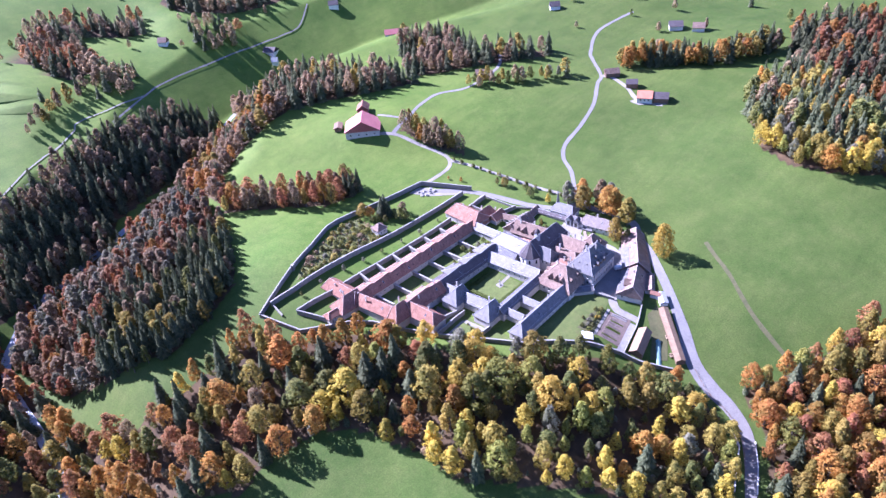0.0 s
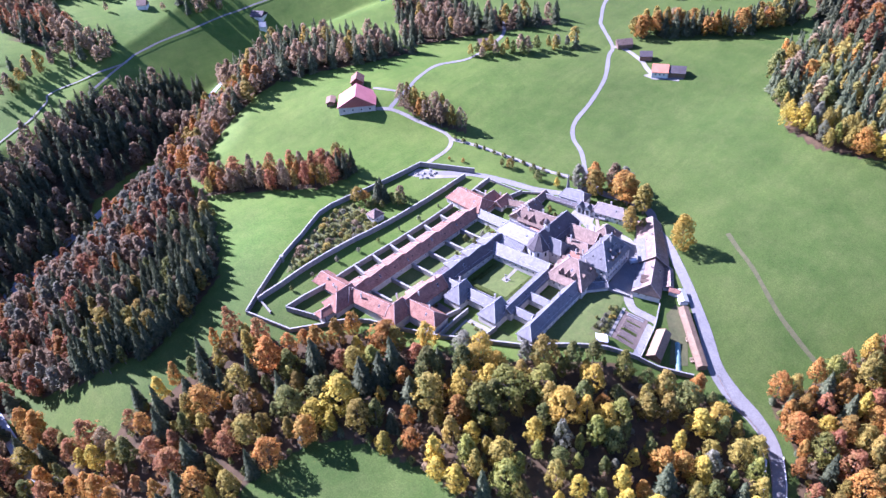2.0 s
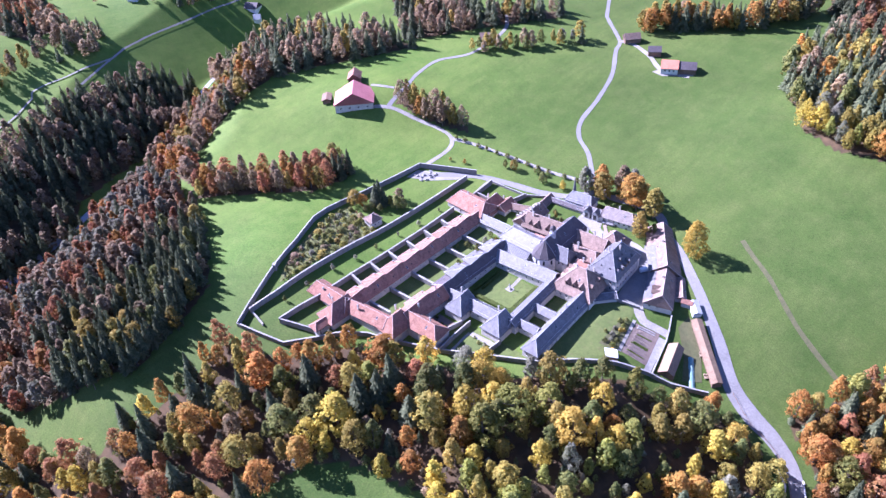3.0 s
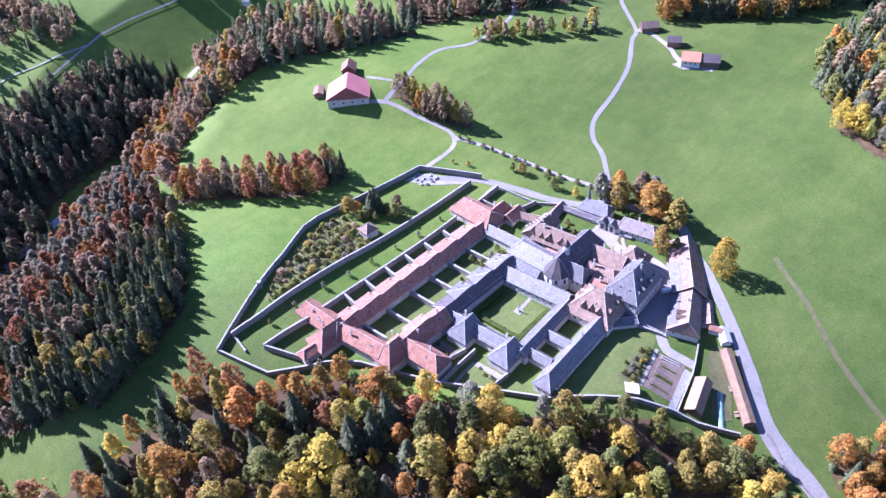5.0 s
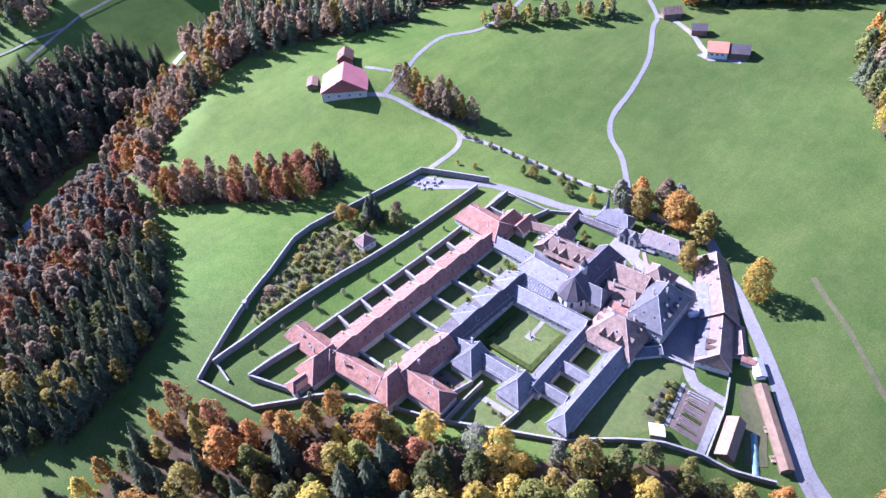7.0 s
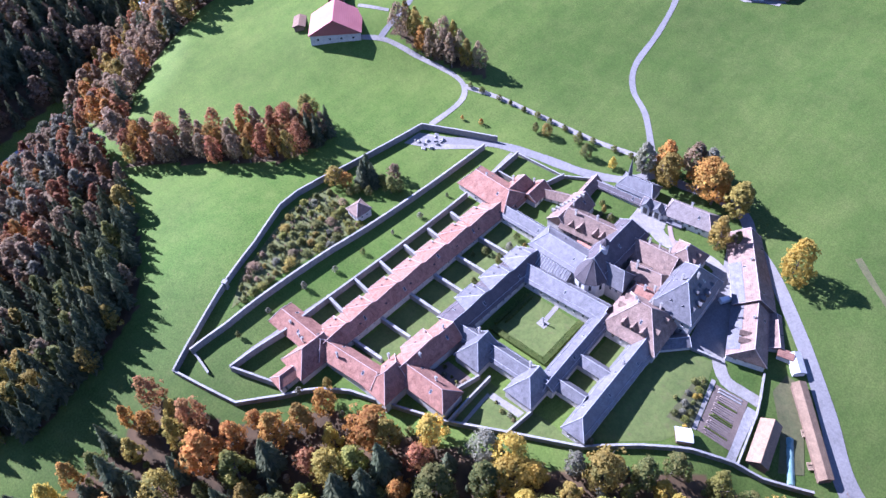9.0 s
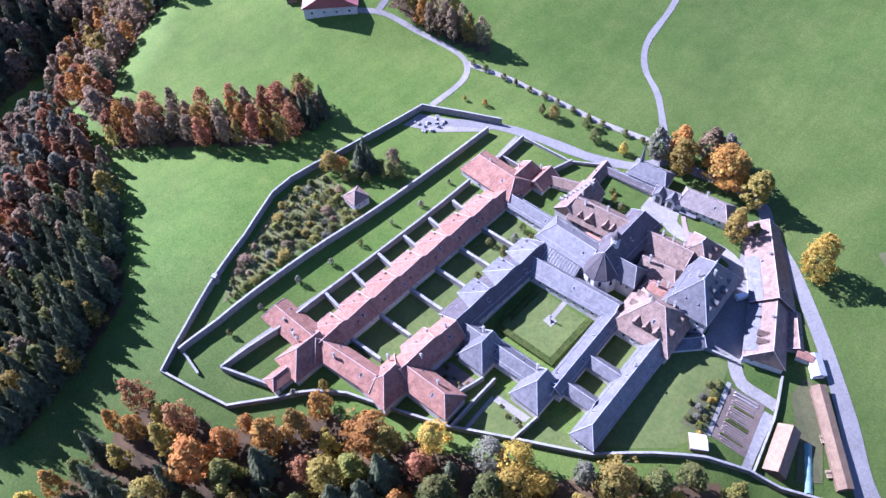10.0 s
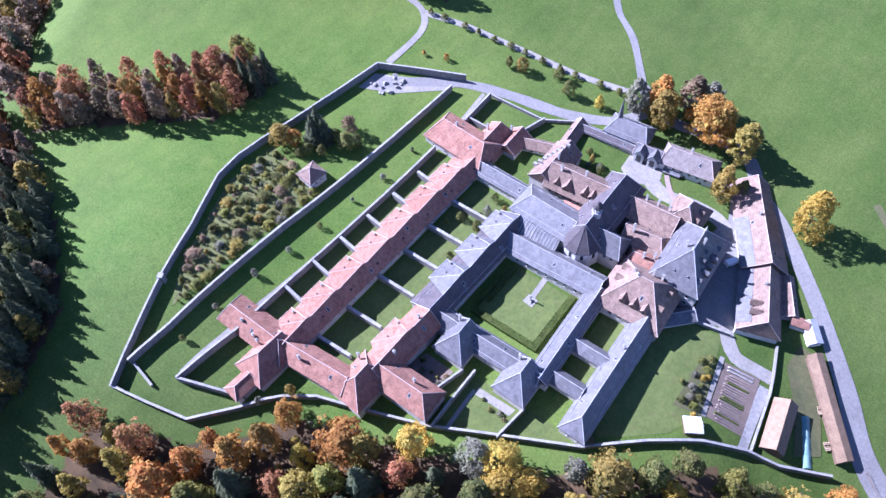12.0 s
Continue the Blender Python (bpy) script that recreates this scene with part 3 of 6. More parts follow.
def dormer_on(parent, fr, s, u, z, facing, w=1.7, h=1.5, depth=3.2, roof=None, wall=None):
    """A gabled dormer whose front stands at (s, u)."""
    out = {"r": (0, 1), "l": (0, -1), "a": (-1, 0), "b": (1, 0)}[facing]
    side = (out[1], out[0])
    def at(k, e, dz):
        return fr.at(s + out[0] * k + side[0] * e, u + out[1] * k + side[1] * e, z + dz)
    g = Geo()
    g.add([at(0, -w / 2, -0.6), at(0, w / 2, -0.6), at(0, w / 2, h), at(0, 0, h + w * 0.55), at(0, -w / 2, h),
           at(-depth, -w / 2, -0.6), at(-depth, w / 2, -0.6), at(-depth, w / 2, h), at(-depth, 0, h + w * 0.55), at(-depth, -w / 2, h)],
          [(0, 1, 2, 3, 4), (9, 8, 7, 6, 5), (1, 6, 7, 2), (5, 0, 4, 9), (0, 5, 6, 1)])
    d = part("dormer", g, wall or TIMBER, parent)
    r = Geo()
    o, k = w / 2 + 0.28, 0.35
    for sgn in (-1, 1):
        lo, hi = h - 0.3, h + w * 0.55 + 0.06
        r.add([at(k, 0, hi), at(k, sgn * o, lo), at(-depth, sgn * o, lo), at(-depth, 0, hi), at(k, 0, hi + 0.16), at(k, sgn * o, lo + 0.16), at(-depth, sgn * o, lo + 0.16), at(-depth, 0, hi + 0.16)],
              [(0, 1, 2, 3), (7, 6, 5, 4), (0, 4, 5, 1), (1, 5, 6, 2), (2, 6, 7, 3)])
    part("dormer_roof", r, roof or RED_TILE, d)
    pane = Geo().box(at(0.02, 0, h * 0.45), (w * 0.55, 0.08, h * 0.75), fr.turn if facing in "rl" else fr.turn + math.pi / 2)
    part("pane", pane, GLASS_DARK, d)


def building(name, label, category, p0, p1, left, right, eave, ridge, hip0=0.0, hip1=0.0, roof=RED_TILE, wall=PLASTER, over=0.55, base=None, eave_l=None, drop=0.0,
             windows=(), chimneys=(), dormers=(), caps=MORTAR, group="", cap_size=0.12):
    """A house on a plan axis. left and right: roof half widths; windows: (side, count, z, w, h[, s0, s1]); dormers: (side, s, inset, z[, w, h])."""
    fr = Frame2(p0, p1, drop)
    L, el = fr.length, eave if eave_l is None else eave_l
    corners = [fr.at(s, u, 0)[:2] for s in (0, L) for u in (-left, right)]
    lows = [ground_at(*c) for c in corners]
    base = min(lows) - 0.8 if base is None else base
    mid = fr.at(L / 2, 0, 0)
    house = thing(name, (mid[0], mid[1], max(base, min(lows))), label, category, group)
    l, r = left - over, right - over
    e0, e1 = (over if hip0 else 0.25), L - (over if hip1 else 0.25)
    g = Geo()
    zr, zl = eave - 0.15, el - 0.15
    low = base - max(0, drop)
    fl = lambda s, u: (*fr.at(s, u, 0)[:2], low)
    pts = [fl(e0, r), fl(e1, r), fl(e1, -l), fl(e0, -l), fr.at(e0, r, zr), fr.at(e1, r, zr), fr.at(e1, -l, zl), fr.at(e0, -l, zl)]
    faces = [(0, 1, 5, 4), (2, 3, 7, 6)]
    if hip0:
        faces.append((3, 0, 4, 7))
    else:
        pts.append(fr.at(e0, 0, ridge - 0.2))
        faces.append((3, 0, 4, len(pts) - 1, 7))
    if hip1:
        faces.append((1, 2, 6, 5))
    else:
        pts.append(fr.at(e1, 0, ridge - 0.2))
        faces.append((1, 2, 6, len(pts) - 1, 5))
    g.add(pts, faces)
    walls = part("wall", g, wall, house)
    body, lines = roof_faces(fr, left, right, eave, ridge, hip0, hip1, eave_l)
    top = part("roof", body, roof, house)
    if caps:
        c = Geo()
        for a, b in lines:
            c.tube(Vector(a) + Vector((0, 0, 0.05)), Vector(b) + Vector((0, 0, 0.05)), cap_size, cap_size, 5)
        part("ridge_cap", c, caps, top)
    for side, count, z, w, h, *span in windows:
        s0, s1 = span if span else (1.5, (L if side in "rl" else left + right) - 1.5)
        for i in range(count):
            q = s0 + (s1 - s0) * (i + 0.5) / count
            if side in "rl":
                window_on(walls, fr, q, r if side == "r" else -l, z, w, h, side)
            else:
                window_on(walls, fr, e0 if side == "a" else e1, -left + q, z, w, h, side)
    for s, u, z0, z1 in chimneys:
        x, y, _ = fr.at(s, u, 0)
        chimney_on(top, x, y, z0, z1)
    if L > 14 and caps:
        for way, low, k in ((right, eave, 0.22), (-left, el, 0.22)) if roof in (SLATE, DARK_SLATE) else ():
            s0, s1 = hip0 * k + 0.8, L - hip1 * k - 0.8
            z = low + (ridge - low) * k + 0.16
            part("snow_rail", Geo().tube(fr.at(s0, way * (1 - k), z), fr.at(s1, way * (1 - k), z), 0.07, 0.07, 4), SHEET, top)
        for i in range(int(L / 9)):
            s, way, low = hip0 + (L - hip0 - hip1) * (i + 0.6) / int(L / 9), (-left, right)[i % 2], (el, eave)[i % 2]
            k = 0.42 + 0.16 * (i % 3)
            g = Geo()
            slope = (ridge - low) / abs(way)
            for lift, half, depth, kind in ((0.06, 0.42, 0.55, 0), (0.1, 0.32, 0.45, 1)):
                ring = [(s + a * half, way * (1 - k) + b * depth) for a, b in ((-1, -1), (1, -1), (1, 1), (-1, 1))]
                v = [fr.at(q, u, ridge - abs(u) * slope + d) for d in (-0.1, lift) for q, u in ring]
                g.add(v, [(0, 1, 5, 4), (1, 2, 6, 5), (2, 3, 7, 6), (3, 0, 4, 7), (4, 5, 6, 7)], kind)
            part("roof_light", g, [SHEET, GLASS_DARK], top)
    for side, s, u, z, *size in dormers:
        dormer_on(top, fr, s, u, z, side, *size, roof=roof)
    return house


def garden_wall(label, points, height=2.8, thick=0.55, step=3.5, closed_tops=True, category="wall", cope=COPING):
    """A masonry wall that follows the ground, with a projecting coping."""
    rows = []
    for a, b in zip(points, points[1:]):
        a, b = Vector(a), Vector(b)
        k = max(1, int((b - a).length / step))
        rows += [a + (b - a) * (i / k) for i in range(k)]
    rows.append(Vector(points[-1]))
    hs = [ground_at(p.x, p.y) for p in rows]
    body, cap = Geo(), Geo()
    def section(i, half):
        d0 = (rows[i] - rows[i - 1]).normalized() if i else (rows[1] - rows[0]).normalized()
        d1 = (rows[i + 1] - rows[i]).normalized() if i < len(rows) - 1 else d0
        d = (d0 + d1).normalized()
        n = Vector((d.y, -d.x)) * (half / max(0.5, d.dot(d0)))
        return rows[i] - n, rows[i] + n
    for g, half, lo, hi in ((body, thick / 2, -0.8, height), (cap, thick / 2 + 0.06, height, height + 0.2)):
        v, f = [], []
        for i in range(len(rows)):
            p, q = section(i, half)
            v += [(p.x, p.y, hs[i] + lo), (q.x, q.y, hs[i] + lo), (q.x, q.y, hs[i] + hi), (p.x, p.y, hs[i] + hi)]
            if i:
                o = 4 * (i - 1)
                f += [(o + j, o + (j + 1) % 4, o + 4 + (j + 1) % 4, o + 4 + j)[::-1] for j in range(4)]
        f += [(0, 1, 2, 3), tuple(len(v) - 4 + j for j in (3, 2, 1, 0))]
        g.add(v, f)
    at = rows[len(rows) // 2]
    w = thing("garden_wall", (at.x, at.y, ground_at(at.x, at.y)), label, category)
    b = part("wall", body, STONE_WALL, w)
    part("coping", cap, cope, w, "pale stone coping")
    return w

# ---- monastery: western cell row ----
CELL_Y = [-50.4 + 12.2 * i for i in range(6)]
WEST_ROW = ((-42.5, -62.0), (-47.3, 31.0))
CLOISTER_ROW = ((-18.0, -27.0), (-19.8, 18.0))


def cell_house(label, axis, corner, half, eave, verge, ridge, roof, caps, group="", length=8.5, crest=(6.6, 7.7), tail=2.7):
    """A cell house whose hipped roof leans against a long gallery: corner is its first outer corner along the gallery axis, verge the gallery's ridge height."""
    fr = Frame2(*axis)
    at = fr.at
    foot = at(corner + length / 2, -half * 0.6, 0)
    ground = min(ground_at(*at(q, -half, 0)[:2]) for q in (corner, corner + length))
    house = thing("cell_house", (foot[0], foot[1], ground), label, "house", group)
    P, A, B, N = (corner - tail, 0.12, verge + 0.04), (corner, -half, eave), (corner + length, -half, eave), (corner + length + 1.0, 0.12, verge + 0.04)
    R, T = (corner + crest[0], 0.0, ridge), (corner + crest[1], 0.0, ridge)
    w = Geo()
    low = [at(q, u, 0) for q, u in ((corner + 0.5, -half + 0.55), (corner + length - 0.5, -half + 0.55), (corner + length - 0.3, -0.6), (corner - 0.2, -0.6))]
    w.add([(x, y, ground - 0.9) for x, y, _ in low] + [(x, y, eave - 0.1) for x, y, _ in low], [(0, 3, 7, 4), (1, 0, 4, 5), (2, 1, 5, 6), (3, 2, 6, 7)])
    walls = part("wall", w, PLASTER, house)
    pts = [P, A, B, N, T, R]
    top = Geo()
    top.add([at(*p) for p in pts] + [at(q, u, z - 0.26) for q, u, z in pts], [(1, 5, 4, 2), (0, 5, 1), (2, 4, 3), (0, 3, 4, 5), (0, 1, 7, 6), (1, 2, 8, 7), (2, 3, 9, 8), (3, 0, 6, 9), (6, 7, 8, 9)])
    cover = part("roof", top, roof, house)
    c = Geo()
    for a, b in ((P, R), (A, R), (R, T), (T, B), (T, N), (A, B)):
        c.tube(Vector(at(*a)) + Vector((0, 0, 0.05)), Vector(at(*b)) + Vector((0, 0, 0.05)), 0.11, 0.11, 5)
    part("ridge_cap", c, caps, cover)
    for k in (0.3, 0.7):
        window_on(walls, fr, corner + length * k, -half + 0.55, eave - 1.3, 0.8, 1.1, "l")
    x, y, _ = at(corner + length - 1.2, -half + 2.6, 0)
    z = eave + (ridge - eave) * 2.6 / half
    chimney_on(cover, x, y, z - 0.4, z + 0.8, 0.5, BROWN_TILE)
    # small roof light in the slope
    x, y, _ = at(corner + 4.2, -half * 0.55, 0)
    part("roof_light", Geo().box((x, y, eave + (ridge - eave) * 0.45 + 0.05), (0.5, 0.6, 0.2), fr.turn), GLASS_DARK, cover)
    return house


building("cell_gallery", "long red tiled cell gallery with pale plaster walls", "gallery", *WEST_ROW, 8.3, 3.75, 5.6, 9.6, 0, 0, eave_l=5.1,
         windows=(("r", 26, 3.9, 0.6, 0.9),))
for i in range(7):
    fr = Frame2(*WEST_ROW)
    q = fr.at(12.3 + 12.2 * i, 2.0, 7.55)
    light = part("roof_light", Geo().box(q, (0.7, 0.5, 0.3), fr.turn), GLASS_DARK, bpy.data.objects["cell_gallery"])
for y in [-62.6] + CELL_Y:
    cell_house("red tiled monk's cell house with hipped roof and walled garden", WEST_ROW, y + 62.0 + 0.8, 8.8, 6.0, 9.6, 10.5, RED_TILE, MORTAR, "western cell houses")
building("corner_pavilion", "red tiled corner pavilion with hipped roof at the row's end", "pavilion", (-66.8, -66.8), (-39.6, -64.0), 5.6, 5.3, 6.2, 10.4, 2.4, 4.2,
         windows=(("r", 4, 5.0, 0.9, 1.2), ("a", 2, 5.0, 0.9, 1.2)), chimneys=((9, 1.6, 8.6, 10.2), (15, 3.0, 7.6, 9.4)))
building("pavilion_wing", "red tiled wing projecting from the corner pavilion", "wing", (-44.6, -77.6), (-44.9, -62), 5.8, 6.2, 5.0, 11.0, 6.4, 0,
         windows=(("r", 3, 4.6, 0.8, 1.1), ("a", 2, 4.6, 0.8, 1.1)), chimneys=((9, -4, 8, 10.4),))
building("annex", "small red tiled annex beside the corner wing", "annex", (-43.8, -84.6), (-43.8, -76.5), 3.2, 3.2, 4.8, 6.9, 2.5, 0, windows=(("r", 1, 3.6, 0.6, 0.8),))
# southern row, slightly turned
building("cell_gallery", "red tiled southern cell range with pale walls", "gallery", (-44.6, -63.6), (-20, -58.6), 4.6, 4.7, 5.4, 9.7, 0, 0, windows=(("r", 7, 4.4, 0.7, 0.9),), chimneys=((9, 2, 8, 10.6),))
building("cell_house", "red tiled cell house with hipped roof between two ranges", "house", (-17.6, -63.6), (-18.6, -47.5), 6.3, 6.0, 4.6, 11.0, 6.4, 4.5, windows=(("r", 3, 4.3, 0.8, 1.0), ("a", 2, 4.3, 0.8, 1.0)), chimneys=((12.5, -4.8, 7, 10),))
building("cell_gallery", "red tiled end range with hipped gable and pale walls", "gallery", (-17, -49.6), (3.4, -47.0), 5.6, 5.0, 5.0, 9.6, 0, 4.2, windows=(("r", 5, 4.0, 0.7, 0.9),), chimneys=((12, -2, 7.5, 10),))
# second row: red part, then slate part along the cloister
RED_ROW = ((-16.6, -52.0), (-17.4, -27.0))
building("cell_gallery", "red tiled range beside the cloister with dark eastern slope", "gallery", *RED_ROW, 6.0, 4.5, 4.8, 9.9, 0, 0, eave_l=6.3, windows=(("r", 6, 3.6, 0.7, 0.9),), chimneys=((8, 1.2, 8.4, 10.6), (21, -1, 9, 11.2)))
cell_house("red tiled cell house with broad hipped roof", RED_ROW, 6.7, 7.8, 6.2, 9.9, 10.9, RED_TILE, MORTAR, "inner cell houses", 10.8, (7.0, 8.4), 4.6)
building("cloister_range", "slate roofed western cloister range", "range", *CLOISTER_ROW, 8.0, 4.0, 4.8, 9.3, 0, 0, roof=DARK_SLATE, caps=SHEET, eave_l=5.0, windows=(("r", 11, 3.0, 0.8, 1.3),))
for q in (9.7, 22.4, 34.6):
    cell_house("slate roofed cell house with hipped roof", CLOISTER_ROW, q, 8.9, 6.0, 9.3, 10.2, SLATE, SHEET, "inner cell houses", 8.9, (5.4, 7.0), 3.2)
# cloister
building("cloister_range", "slate roofed northern cloister range below the church", "range", (-19, 11.2), (15, 16.4), 4.0, 5.4, 4.8, 8.2, 0, 0, roof=SLATE, caps=SHEET, windows=(("r", 9, 3.0, 0.9, 1.4),))
building("cloister_range", "slate roofed southern cloister range with two pavilions", "range", (-17, -24.6), (20, -19.8), 4.0, 4.2, 4.2, 7.2, 0, 0, roof=SLATE, caps=SHEET, windows=(("r", 8, 2.7, 0.8, 1.2),))
building("cloister_range", "pale slate roofed eastern cloister range", "range", (20, -21), (15.6, 15), 4.3, 3.0, 4.3, 7.0, 0, 0, roof=SLATE, caps=SHEET, windows=(("l", 8, 2.7, 0.8, 1.2),))
for x in (-5.6, 15.9):
    building("garden_pavilion", "slate roofed garden pavilion with steep hipped roof", "pavilion", (x + 0.5, -33.2 + (x > 0) * 2.4), (x - 0.7, -20.5 + (x > 0) * 2.2), 5.7, 5.5, 4.2, 10.2, 6.4, 0.8, roof=SLATE, caps=SHEET,
             group="garden pavilions", windows=(("a", 2, 3.2, 0.9, 1.2), ("r", 2, 3.2, 0.9, 1.2)), chimneys=((11, -3.2, 7.5, 10.2),))
for y in (-3.6, -16.2):
    building("link_range", "low grey slate link roof between two courtyards", "range", (19.5, y), (31.5, y + 1.4), 2.6, 2.9, 3.4, 5.4, 0, 0, roof=SLATE, caps=SHEET, group="courtyard links", windows=(("r", 3, 2.0, 0.7, 0.9),))
building("east_wing", "long slate roofed eastern wing with hipped end", "wing", (36.6, -27.2), (31.6, 18), 4.5, 4.4, 3.2, 7.6, 5.0, 0, roof=SLATE, caps=SHEET, windows=(("r", 14, 0.9, 0.8, 1.2), ("a", 2, 1.0, 0.9, 1.2)), chimneys=((30, -1, 6.5, 8.6),))
# church and main houses
building("church", "tall slate roofed monastery church with apse", "church", (0.6, 24.6), (-1.8, 53), 6.8, 6.6, 8.8, 16.0, 0, 4.0, roof=DARK_SLATE, caps=SHEET, windows=(("r", 5, 6.8, 1.0, 3.0, 3, 26),))


def half_round(name, label, cx, cy, radius, base, eave, top, start, end, sides, roof, wall, windows=True):
    """A many-sided apse with a pointed half roof."""
    ob = thing(name, (cx, cy, base), label, "apse")
    angles = [start + (end - start) * i / sides for i in range(sides + 1)]
    ring = lambda r, z: [(cx + r * math.cos(a), cy + r * math.sin(a), z) for a in angles]
    n = sides + 1
    w = Geo().add(ring(radius - 0.5, base) + ring(radius - 0.5, eave - 0.1), [(i, i + 1, n + i + 1, n + i) for i in range(sides)])
    walls = part("wall", w, wall, ob)
    r = Geo().add(ring(radius, eave) + [(cx, cy, top)] + ring(radius, eave - 0.3) + [(cx, cy, top - 0.3)], [(i, i + 1, n) for i in range(sides)] + [(n + 2 + i, n + 1 + i, 2 * n + 1) for i in range(sides)] + [(i, n + 1 + i, n + 2 + i, i + 1) for i in range(sides)])
    cap = part("roof", r, roof, ob)
    ribs = Geo()
    for p in ring(radius, eave):
        ribs.tube(p, (cx, cy, top + 0.05), 0.08, 0.08, 5)
    part("ridge_cap", ribs, SLATE, cap)
    for a, b in zip(angles, angles[1:]):
        mid, k = (a + b) / 2, (radius - 0.5) * math.cos((b - a) / 2)
        p = (cx + k * math.cos(mid), cy + k * math.sin(mid), eave - 2.6)
        part("window", Geo().box(p, (0.12, 1.0, 2.6), mid), GLASS_DARK, walls)
    return ob


half_round("apse", "pale many-sided church apse with pointed dark slate roof", 0.6, 24.7, 7.0, ground_at(1, 20) - 0.5, 8.7, 15.9, math.pi, 2 * math.pi, 5, DARK_SLATE, WHITE_WALL)
building("refectory", "slate roofed refectory with hipped end", "refectory", (-25, 24.2), (-3, 25.6), 6.8, 6.4, 8.8, 13.0, 4.5, 0, roof=SLATE, caps=SHEET, windows=(("r", 6, 6.8, 0.9, 1.6),))
lean = building("lean_to", "grey lean-to below the refectory with raised roof seams", "annex", (-20, 19.4), (-4.6, 21.8), 0.5, 6.0, 6.4, 9.3, 0, 0, roof=SLATE, caps=None)
f3 = Frame2((-20, 19.4), (-4.6, 21.8))
for i in range(13):
    s = 0.9 + i * 1.15
    part("roof_seam", Geo().tube(f3.at(s, 0.2, 9.25), f3.at(s, 5.9, 6.5), 0.13, 0.13, 4), SHEET, lean)
building("lean_to", "narrow orange tiled lean-to below the guest house dormers", "annex", (-13, 32.9), (-4.8, 34.2), 0.3, 1.9, 7.2, 8.5, 0, 0, roof=surface("orange clay tile", (0.36, 0.15, 0.1), (0.54, 0.26, 0.18), 0.4, 3.0, 0.8, 0.3, 0.0, courses=0.34, blotch=0.2), caps=None, windows=(("r", 4, 5.8, 0.7, 0.9),))
building("side_chapel", "steep slate roofed side chapel beside the church", "chapel", (3.4, 28.8), (13.2, 30.4), 4.6, 5.0, 7.4, 12.6, 0, 2.6, roof=SLATE, caps=SHEET, windows=(("r", 3, 6.0, 0.9, 1.8),))
building("guest_house", "red tiled guest house with gabled dormers", "house", (-23.6, 39.2), (0, 43.4), 6.6, 6.8, 8.6, 13.8, 0, 0, roof=BROWN_TILE, windows=(("r", 8, 7.2, 0.9, 1.4), ("r", 8, 4.4, 0.9, 1.4)),
         dormers=(("r", 14.2, 5.0, 9.7, 1.9, 1.5), ("r", 17.0, 5.0, 9.7, 1.9, 1.5), ("r", 8.2, 5.4, 8.8, 3.2, 1.7), ("r", 4.2, 5.0, 9.4, 1.6, 1.2)), chimneys=((4, 1, 12.5, 15.4), (12, -1, 12.5, 15.2)))
building("gable_house", "red roofed house with pale stepped gable", "house", (-24, 34), (-25.6, 52), 5.4, 5.2, 7.8, 12.2, 0, 0, roof=BROWN_TILE, windows=(("r", 4, 5.8, 0.9, 1.3),), chimneys=((9, 0.8, 11, 14),))
g = Geo()
for i in range(8):
    g.box((-30.0 + i * 0.72, 38.5 + i * 1.55, 8.2 + i * 0.58), (1.5, 0.9, 1.3), 0.1)
solid("stepped_gable", g, COPING, "pale stepped parapet climbing beside the red roof", "parapet")
building("brown_house", "brown tiled house range behind the church", "house", (3, 46.2), (20, 49), 5.6, 5.6, 7.2, 11.6, 0, 0, roof=BROWN_TILE, windows=(("l", 5, 5.4, 0.9, 1.3), ("r", 5, 5.6, 0.9, 1.3)), chimneys=((5, -2, 9.5, 12.6), (9, -2, 9.5, 12.6), (13, -2, 9.5, 12.6)))
building("court_house", "low brown tiled house in the inner yard", "house", (8, 37.5), (22, 40.5), 4.6, 4.8, 6.2, 9.6, 0, 2.5, roof=BROWN_TILE, windows=(("r", 4, 4.6, 0.9, 1.3),), chimneys=((3, 1, 8.5, 12.6),))
building("court_house", "small red tiled house in the inner yard", "house", (14, 31), (24, 33), 3.4, 3.6, 6.0, 8.4, 1.5, 0, roof=RED_TILE, windows=(("r", 3, 4.4, 0.9, 1.2),), chimneys=((5, 0.5, 8, 10.6), (8, -1, 7.5, 10.4)))
building("priory_house", "large hipped house with brown tiles and dormers", "house", (14, 20.6), (36, 23.6), 10.4, 10.4, 4.4, 14.0, 9.5, 8.6, roof=BROWN_TILE,
         windows=(("r", 6, 2.6, 1.0, 1.5), ("b", 5, 2.6, 1.0, 1.5), ("b", 5, -0.2, 1.0, 1.5)), dormers=(("r", 8.0, 7.4, 7.2), ("r", 11.6, 7.4, 7.2), ("r", 15.2, 7.4, 7.2), ("b", 19.4, 3.5, 7.2), ("b", 19.4, -2.6, 7.2), ("a", 2.8, 0.5, 7.0), ("a", 2.8, -4, 7.0)),
         chimneys=((7, -2, 9.5, 12.8), (12, -5, 8, 12.2), (15, -5, 8, 12.2)))
